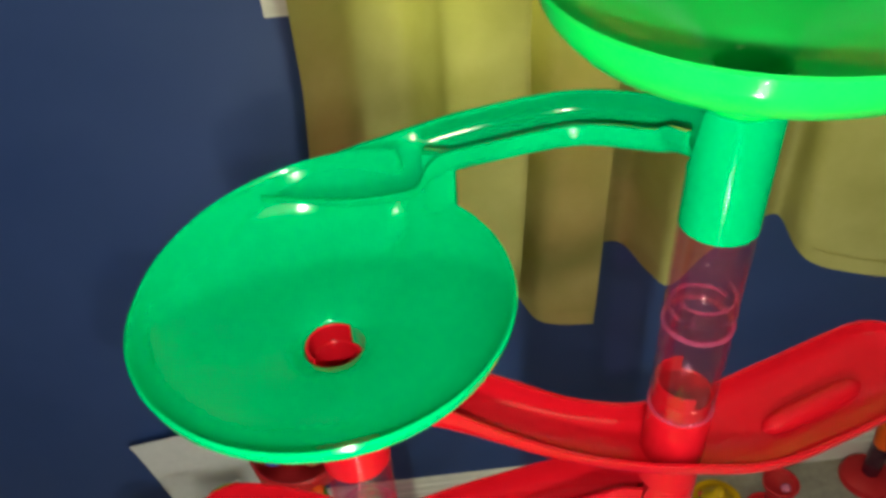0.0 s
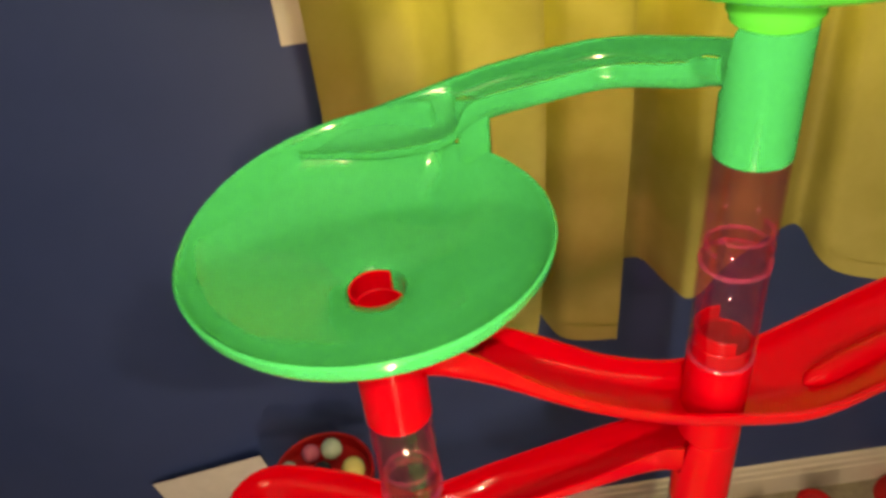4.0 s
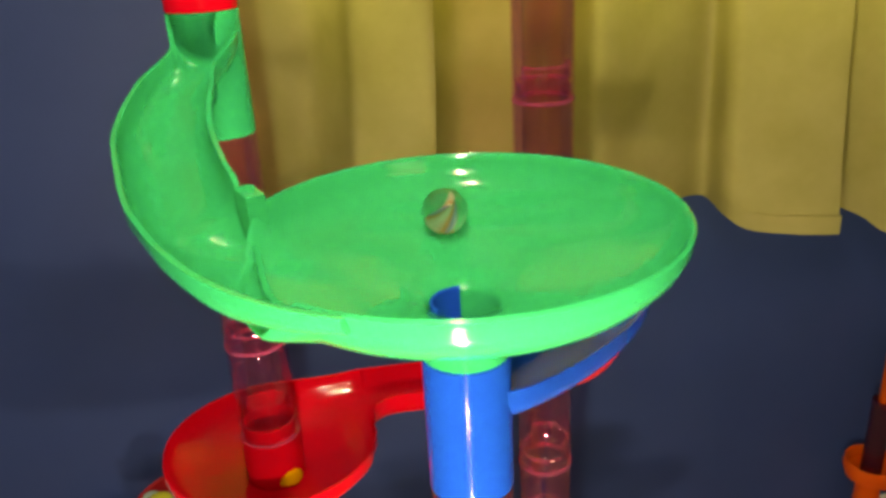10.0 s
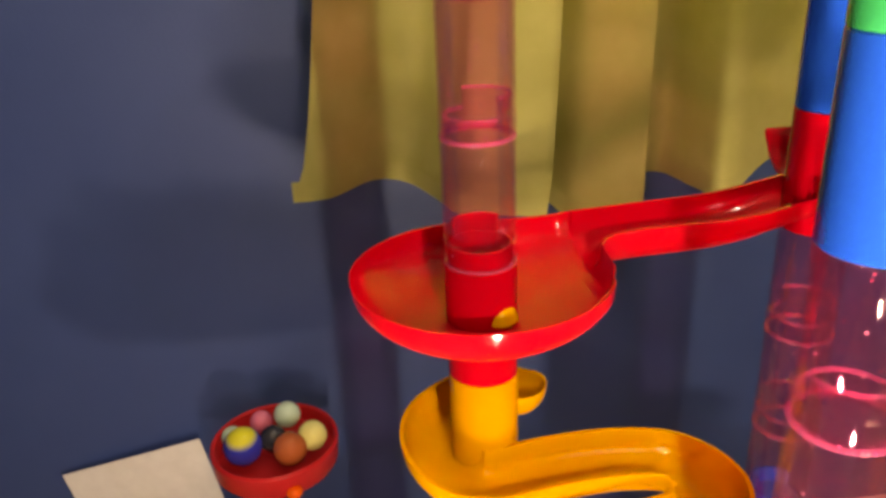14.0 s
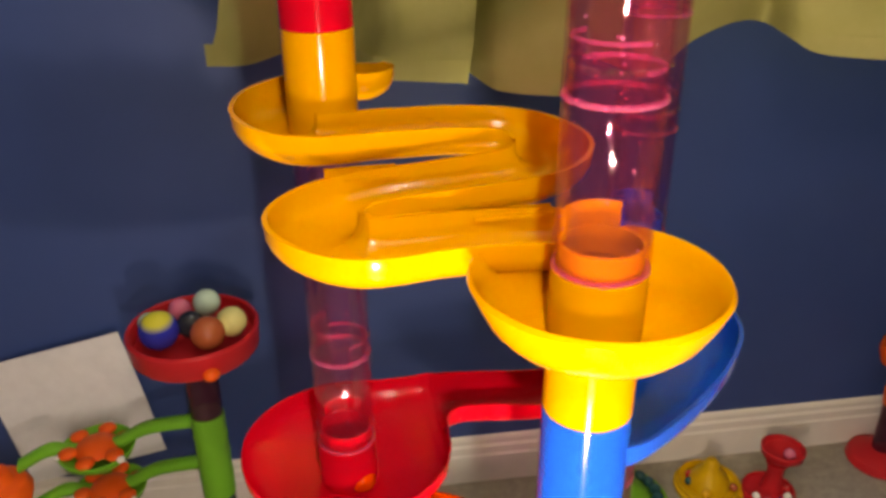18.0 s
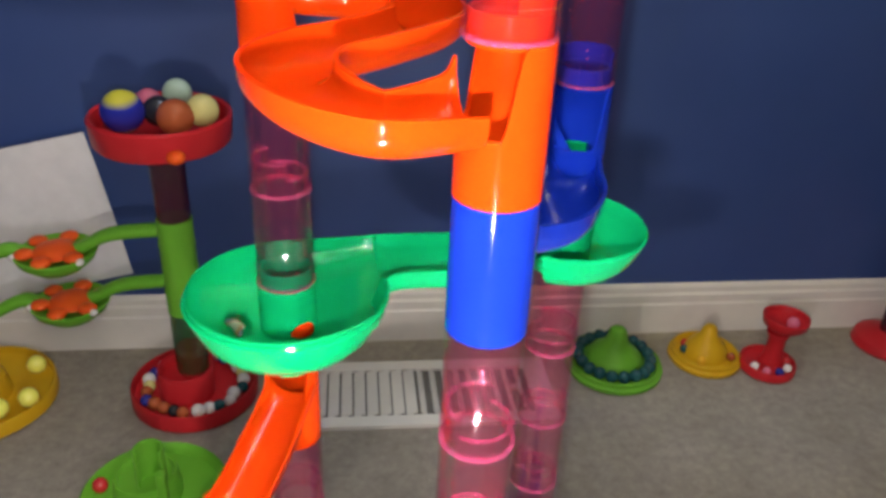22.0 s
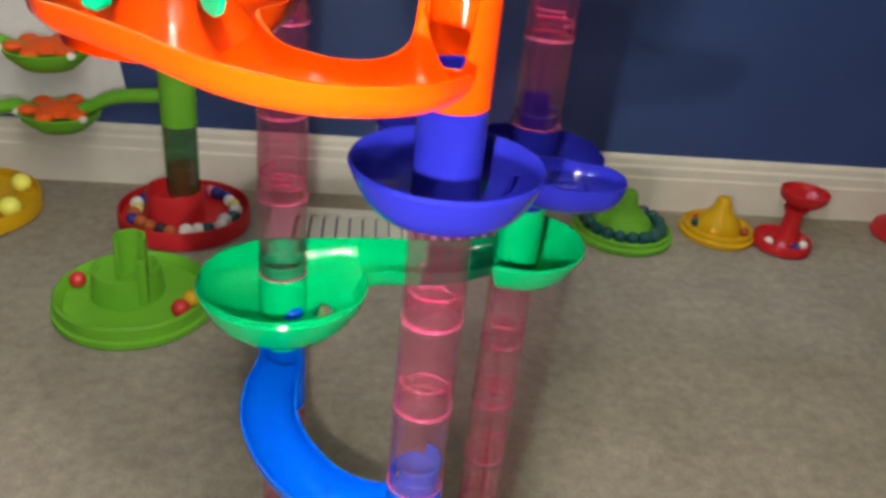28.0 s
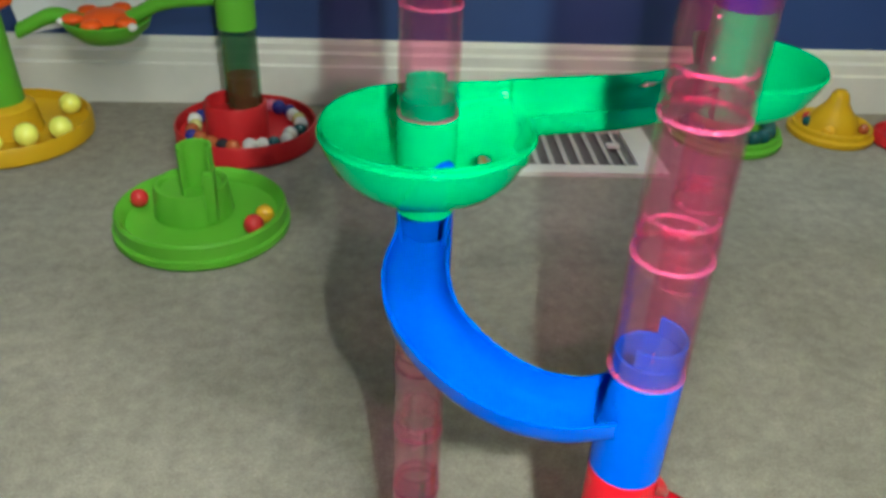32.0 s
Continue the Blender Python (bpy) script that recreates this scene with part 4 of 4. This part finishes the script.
# the lowest chutes
chute_thing("bow_chute", "blue plastic chute bowing between two columns", BLUE, (COL_A, -1), (COL_B, -1),
            [(0.001, -0.004, -0.10, 0.0120, D0), (-0.001, -0.014, -0.18, 0.0128, D0), (-0.0055, -0.032, -0.29, 0.0148, 0.0135), (-0.004, -0.058, -0.39, 0.0155, 0.0145), (0.009, -0.086, -0.46, 0.0158, 0.0145), (0.029, -0.108, -0.50, 0.0155, 0.0145), (0.051, -0.121, -0.46, 0.0148, 0.0140), (0.070, -0.131, -0.28, 0.0138, 0.014)],
            low=(0.22, 0.45), slot=(0.85, 0.55))
chute_thing("last_chute", "red plastic chute near the foot of the run", RED, (COL_B, -2), (COL_C, -5),
            [(0.080, -0.130, -1.10, 0.0120, D0), (0.096, -0.126, -1.32, 0.0135, D0), (0.132, -0.106, -2.2, 0.0155, 0.014), (0.158, -0.066, -3.2, 0.0155, 0.014), (0.160, -0.026, -4.0, 0.0145, 0.0135), (0.153, -0.006, -4.3, 0.0122, 0.013)], low=(0.40, 0.40), slot=(0.9, 0.9))


# ---------- other toys on the carpet ----------
def marble(r, mat, label, x, y, z, group="", name="marble"):
    o = part(name, ball(r, seg=24), mat)
    o.location = (x, y, z)
    return tagged(o, label, name.split("_")[-1], group)


def tray_profile(r, rim, floor_z, wall=0.004):
    return [(0.0, 0.0), (r - 0.006, 0.0), (r, 0.004), (r, rim - 0.003), (r - 0.002, rim), (r - wall, rim - 0.001), (r - wall - 0.001, floor_z + 0.003), (r - wall - 0.005, floor_z), (0.0, floor_z)]


def pond_tower():
    """The red-footed tower with a tray of large marbles on top, joined by two lily-pad arms to the yellow-footed post."""
    x, y = -0.192, 0.795
    t = thing("marble_tower", "green toy tower with a red foot and red tray", "toy tower", pose(x, y, 0))
    part("foot", lathe(tray_profile(0.106, 0.034, 0.014), 48, False), TOY_RED, t)
    part("foot_cup", lathe([(0.046, 0.012), (0.046, 0.066), (0.044, 0.070), (0.041, 0.068), (0.040, 0.050), (0.0, 0.050)], 36, False, (-0.012, -0.010, 0)), TOY_RED, t)
    part("lower_tube", ring(0.0265, 0.0245, 0.060, 0.178), DEEP_GREEN, t, "dark clear green tube")
    part("foot_pin", lathe([(0.022, 0.05), (0.022, 0.105), (0.0, 0.105)], 28, False), TOY_RED, t)
    part("post", lathe([(0.0275, 0.176), (0.0275, 0.344), (0.024, 0.346), (0.024, 0.178)], 36), TOY_GREEN, t)
    for z in (0.215, 0.258, 0.300):
        part("post_ring", lathe([(0.0284, z - 0.002), (0.0288, z), (0.0284, z + 0.002), (0.027, z)], 36), TOY_GREEN, t)
    part("upper_tube", ring(0.0262, 0.0245, 0.344, 0.464), SMOKE, t, "dark clear tube")
    part("tray", lathe([(0.0, 0.456), (0.028, 0.456), (0.055, 0.464), (0.094, 0.471), (0.099, 0.477), (0.102, 0.512), (0.099, 0.516), (0.095, 0.513), (0.092, 0.488), (0.0, 0.484)], 48, False), TOY_RED, t)
    part("spout", ball(0.013, (0.030, -0.096, 0.482), 0.8), TOY_ORANGE, t, "small orange spout")
    top = 0.493
    for r, mat, word, a, d, up in ((0.031, M_YB, "yellow and blue glass marble", 206, 0.052, 0), (0.0265, M_RUST, "rust red glass marble", 305, 0.046, 0), (0.024, M_CREAM, "cream glass marble", 350, 0.062, 0.003), (0.022, M_PALE, "pale green glass marble", 62, 0.045, 0.016), (0.019, M_PINK, "pink glass marble", 115, 0.055, 0.004), (0.022, M_BLACK, "black glass marble", 260, 0.006, 0.004), (0.018, M_PALE, "pale green glass marble", 165, 0.070, 0.004)):
        marble(r, mat, word + " in the red tray", x + d * math.cos(radians(a)), y + d * math.sin(radians(a)), top + r + up, "marbles in the red tray")
    # small marbles round the foot
    mats = [(M_WHITE, "white"), (M_NAVY, "navy blue"), (M_BLACK, "black"), (M_WHITE, "white"), (M_RUST, "rust red"), (M_NAVY, "navy blue"), (M_TEAL, "teal"), (M_CREAM, "cream"), (M_PINK, "pink")]
    rnd = random.Random(11)
    ring_r = 0.080
    for i in range(26):
        a = 2 * math.pi * i / 26 + rnd.uniform(-0.04, 0.04)
        mat, word = mats[rnd.randrange(len(mats))] if i % 3 else mats[(i // 3) % 4]
        r = 0.0105 if i % 4 else 0.0115
        rr = ring_r + rnd.uniform(-0.004, 0.006)
        marble(r, mat, word + " glass marble in the red foot", x + rr * math.cos(a), y + rr * math.sin(a), 0.014 + r, "small marbles in the red foot")
    # the yellow-footed post
    u, v = -0.548, 0.815
    q = thing("flower_post", "green toy post with an orange knob and mustard yellow foot", "toy post", pose(u, v, 0))
    part("foot", lathe(tray_profile(0.122, 0.030, 0.013), 48, False), TOY_YELLOW, q)
    part("foot_collar", lathe([(0.052, 0.012), (0.046, 0.050), (0.036, 0.058), (0.0, 0.058)], 36, False), TOY_YELLOW, q)
    part("post", lathe([(0.034, 0.055), (0.029, 0.200), (0.0, 0.200)], 32, False), TOY_GREEN, q)
    knob = lathe([(0.0, 0.186), (0.030, 0.188), (0.049, 0.200), (0.054, 0.220), (0.046, 0.238), (0.030, 0.244), (0.022, 0.262), (0.0, 0.268)], 32, False)
    part("knob", knob, TOY_ORANGE, q)
    for i, (dx, dy, r) in enumerate(((0.050, -0.062, 0.017), (0.090, -0.036, 0.0165), (0.078, 0.058, 0.016), (0.010, -0.082, 0.013), (-0.01, -0.09, 0.010))):
        marble(r, M_NEON, "bright pale yellow plastic ball in the yellow foot", u + dx, v + dy, 0.013 + r, "balls in the yellow foot", "toy_ball")
    for z0, z1, yy in ((0.256, 0.310, 0.832), (0.150, 0.204, 0.852)):
        arm = thing("lily_arm", "leaf green plastic arm with an orange paddle wheel", "toy arm", group="lily arms between the posts")
        pts = [(-0.512, yy, z0), (-0.46, yy + 0.005, z0 + 0.022), (-0.42, yy + 0.006, z0 + 0.012), (-0.36, yy + 0.006, z0 + 0.016), (-0.30, yy + 0.002, z0 + 0.044), (-0.215, yy - 0.006, z1)]
        rows = []
        line = smooth_rows(pts, 6)
        for p in line:
            rows.append([(p[0], p[1] + 0.014 * math.cos(a), p[2] + 0.0115 * math.sin(a)) for a in np.linspace(0, 2 * math.pi, 14)[:-1]])
        bm, vs = grid(rows, False, True)
        bm.faces.new(vs[0]), bm.faces.new(vs[-1])
        part("rail", bm, TOY_GREEN, arm)
        pad = lathe([(0.0, -0.026), (0.038, -0.018), (0.058, 0.0), (0.063, 0.012), (0.060, 0.013), (0.038, -0.005), (0.0, -0.010)], 30, False, (-0.385, yy, z0 + 0.008))
        part("lily_pad", pad, TOY_GREEN, arm)
        w = lathe([(0.0, 0.028), (0.014, 0.027), (0.030, 0.020), (0.038, 0.012), (0.0, 0.006)], 22, False, (-0.385, yy, z0 + 0.006))
        wheel = part("wheel", w, TOY_ORANGE, arm, "orange wheel")
        for i in range(6):
            a = 2 * math.pi * i / 6 + 0.3
            part("paddle", ball(0.0155, (-0.385 + 0.046 * math.cos(a), yy + 0.046 * math.sin(a), z0 + 0.022), 0.5, 12), TOY_ORANGE, wheel)
            if i % 2:
                part("paddle_tip", ball(0.0075, (-0.385 + 0.061 * math.cos(a), yy + 0.061 * math.sin(a), z0 + 0.019), 0.8, 10), M_WHITE, wheel, "white tip")


pond_tower()


def green_foot(x, y, r, turn, label, balls, mini=False):
    t = thing("pond_toy", label, "marble toy", pose(x, y, 0, 0, 0, turn))
    part("dish", lathe([(0.0, 0.0), (r - 0.004, 0.0), (r, 0.004), (r, 0.012), (r - 0.004, 0.014), (r - 0.004, 0.030), (r - 0.007, 0.033), (r - 0.011, 0.030), (r - 0.016, 0.017), (0.0, 0.015)], 52, False), TOY_GREEN, t)
    s = r / 0.108
    part("drum", lathe([(0.049 * s, 0.014), (0.045 * s, 0.052), (0.044 * s, 0.056), (0.040 * s, 0.056), (0.037 * s, 0.050), (0.0, 0.048)], 40, False, (-0.012 * s, 0.014 * s, 0)), TOY_GREEN, t)
    part("spout", ring(0.021 * s, 0.0175 * s, 0.046, 0.100 if mini else 0.112, 26, arc=(radians(325), radians(575))), TOY_GREEN, t)
    bpy.context.view_layer.update()
    part("fin", box(0.010 * s, 0.024 * s, -0.030 * s, -0.014 * s, 0.020, 0.085, soft=0.004), TOY_GREEN, t)
    return t


green_foot(-0.222, 0.536, 0.108, 0, "leaf green plastic toy base with a drum and spout", 3)
marble(0.0115, M_RED, "dark red plastic ball in the green toy base", -0.302, 0.560, 0.0285, "balls in the green toy base", "toy_ball")
marble(0.0125, M_RED, "red plastic ball in the green toy base", -0.154, 0.489, 0.0285, "balls in the green toy base", "toy_ball")
marble(0.0115, M_GOLD, "yellow plastic ball in the green toy base", -0.143, 0.514, 0.0285, "balls in the green toy base", "toy_ball")


def cone_base(x, y, r, mat, label, high, fill=()):
    t = thing("cone_toy", label, "marble toy", pose(x, y, 0))
    part("dish", lathe([(0.0, 0.0), (r - 0.003, 0.0), (r, 0.004), (r, 0.010), (r - 0.005, 0.013), (r - 0.005, 0.021), (r - 0.008, 0.023), (r - 0.011, 0.020), (r - 0.014, 0.012), (0.0, 0.012)], 44, False), mat, t)
    part("cone", lathe([(0.60 * r, 0.011), (0.57 * r, 0.026), (0.50 * r, 0.036), (0.36 * r, 0.046), (0.25 * r, 0.058), (0.20 * r, 0.070), (0.18 * r, high - 0.006), (0.13 * r, high - 0.001), (0.0, high)], 36, False), mat, t)
    return t


cone_base(0.575, 0.792, 0.092, TOY_GREEN, "leaf green plastic toy base full of dark teal marbles", 0.088)
rnd = random.Random(5)
for i in range(19):
    a = 2 * math.pi * i / 19
    marble(0.0118, M_TEAL, "dark teal glass marble in the green toy base", 0.575 + 0.068 * math.cos(a), 0.792 + 0.068 * math.sin(a), 0.012 + 0.0125 + rnd.uniform(0, 0.002), "teal marbles in the green toy base")
cone_base(0.764, 0.797, 0.069, TOY_YELLOW, "mustard yellow plastic toy base with a cone", 0.078)
for x, y, mat, word in ((0.724, 0.805, M_TEAL, "teal"), (0.734, 0.823, M_RED, "red"), (0.740, 0.763, M_GOLD, "yellow"), (0.804, 0.769, M_RUST, "rust red")):
    marble(0.0085, mat, word + " marble in the yellow toy base", x, y, 0.021, "marbles in the yellow toy base")


def hourglass(x, y):
    t = thing("double_cup", "dark red plastic toy with a cup on a stem", "toy", pose(x, y, 0))
    part("lower_cup", lathe(tray_profile(0.052, 0.022, 0.010, 0.003), 40, False), TOY_RED, t)
    part("stem", lathe([(0.024, 0.009), (0.017, 0.030), (0.016, 0.062), (0.022, 0.076), (0.0, 0.076)], 30, False, (0.016, 0.012, 0)), TOY_RED, t)
    up = lathe([(0.0, 0.074), (0.026, 0.078), (0.041, 0.092), (0.043, 0.106), (0.040, 0.107), (0.036, 0.096), (0.0, 0.086)], 36, False, (0.028, 0.018, 0))
    part("upper_cup", up, TOY_RED, t)
    for i, (mat, w) in enumerate(((M_WHITE, "white"), (M_PINK, "pink"), (M_NAVY, "navy blue"), (M_WHITE, "white"), (M_RED, "red"))):
        a = radians(200 + 38 * i)
        marble(0.0085, mat, w + " marble in the dark red cup toy", x + 0.037 * math.cos(a), y + 0.037 * math.sin(a), 0.0185, "marbles in the red cup toy")
    marble(0.012, M_PINK, "pink marble in the upper red cup", x + 0.034, y + 0.004, 0.100, "marbles in the red cup toy")


hourglass(0.872, 0.752)


def orange_tower(x, y):
    t = thing("marble_tower", "orange toy marble tower with a dark red foot", "toy tower", pose(x, y, 0))
    part("foot", lathe([(0.0, 0.0), (0.062, 0.0), (0.067, 0.006), (0.062, 0.022), (0.035, 0.036), (0.0, 0.038)], 40, False), TOY_RED, t)
    part("lower_tube", ring(0.021, 0.019, 0.034, 0.16), SMOKE, t, "dark clear tube")
    part("joint", lathe([(0.023, 0.150), (0.026, 0.180), (0.024, 0.245), (0.021, 0.245), (0.021, 0.152)], 34), TOY_ORANGE, t)
    part("bowl", lathe([(0.024, 0.235), (0.048, 0.250), (0.056, 0.275), (0.053, 0.291), (0.050, 0.289), (0.046, 0.263), (0.022, 0.247)], 40), TOY_ORANGE, t)
    part("upper_tube", ring(0.021, 0.019, 0.255, 0.44), SMOKE, t, "dark clear tube")
    part("top_joint", lathe([(0.024, 0.39), (0.026, 0.40), (0.024, 0.56), (0.021, 0.56), (0.021, 0.39)], 34, at=(0.022, 0, 0.03)), TOY_ORANGE, t)
    rows = []
    for p in smooth_rows([(0.04, -0.01, 0.225), (0.10, -0.03, 0.235), (0.13, -0.10, 0.20), (0.10, -0.15, 0.12), (0.085, -0.16, 0.06)], 7):
        rows.append([(p[0] + 0.018 * math.cos(a), p[1], p[2] + 0.018 * math.sin(a)) for a in np.linspace(0, 2 * math.pi, 13)[:-1]])
    part("slide", grid(rows, False, True)[0], TOY_ORANGE, t)
    part("drum", lathe([(0.068, 0.045), (0.062, 0.12), (0.052, 0.135), (0.045, 0.13), (0.045, 0.05), (0.0, 0.045)], 40, False, (0.10, -0.16, 0)), TOY_ORANGE, t)
    part("drum_foot", lathe([(0.0, 0.0), (0.080, 0.0), (0.084, 0.008), (0.074, 0.045), (0.0, 0.048)], 40, False, (0.10, -0.16, 0)), NAVY, t, "navy blue foot")


orange_tower(1.165, 0.80)

# ---------- marbles of the run ----------
def run_marble(x, y, z, turn):
    m = thing("marble", "clear glass marble with a coloured swirl", "marble", pose(x, y, z, 25, 15, turn), group="marbles of the run")
    part("glass", ball(0.0083, seg=32), M_RUN, m)
    rows = []
    for t in np.linspace(-1, 1, 13):
        w, a = 0.0038 * math.sqrt(max(0.0, 1 - t * t)) + 0.0003, 1.3 * t
        rows.append([(u * w * math.cos(a), u * w * math.sin(a) + v * 0.0007, 0.0062 * t) for u, v in ((-1, 0), (-0.5, 1), (0.5, 1), (1, 0), (0.5, -1), (-0.5, -1))])
    bm, vs = grid(rows, False, True)
    bm.faces.new(vs[0]), bm.faces.new(vs[-1])
    part("vane", bm, M_VANE, m, "coloured twisted vane inside the glass")


run_marble(COL_B[0] + 0.004, COL_B[1] + 0.040, level(18.42) + 0.0165, 40)
run_marble(COL_A[0] + 0.0265, COL_A[1] - 0.016, level(0.95) - 0.019, 200)
run_marble(COL_A[0] - 0.027, COL_A[1] - 0.008, level(6.95) - 0.0180, 310)
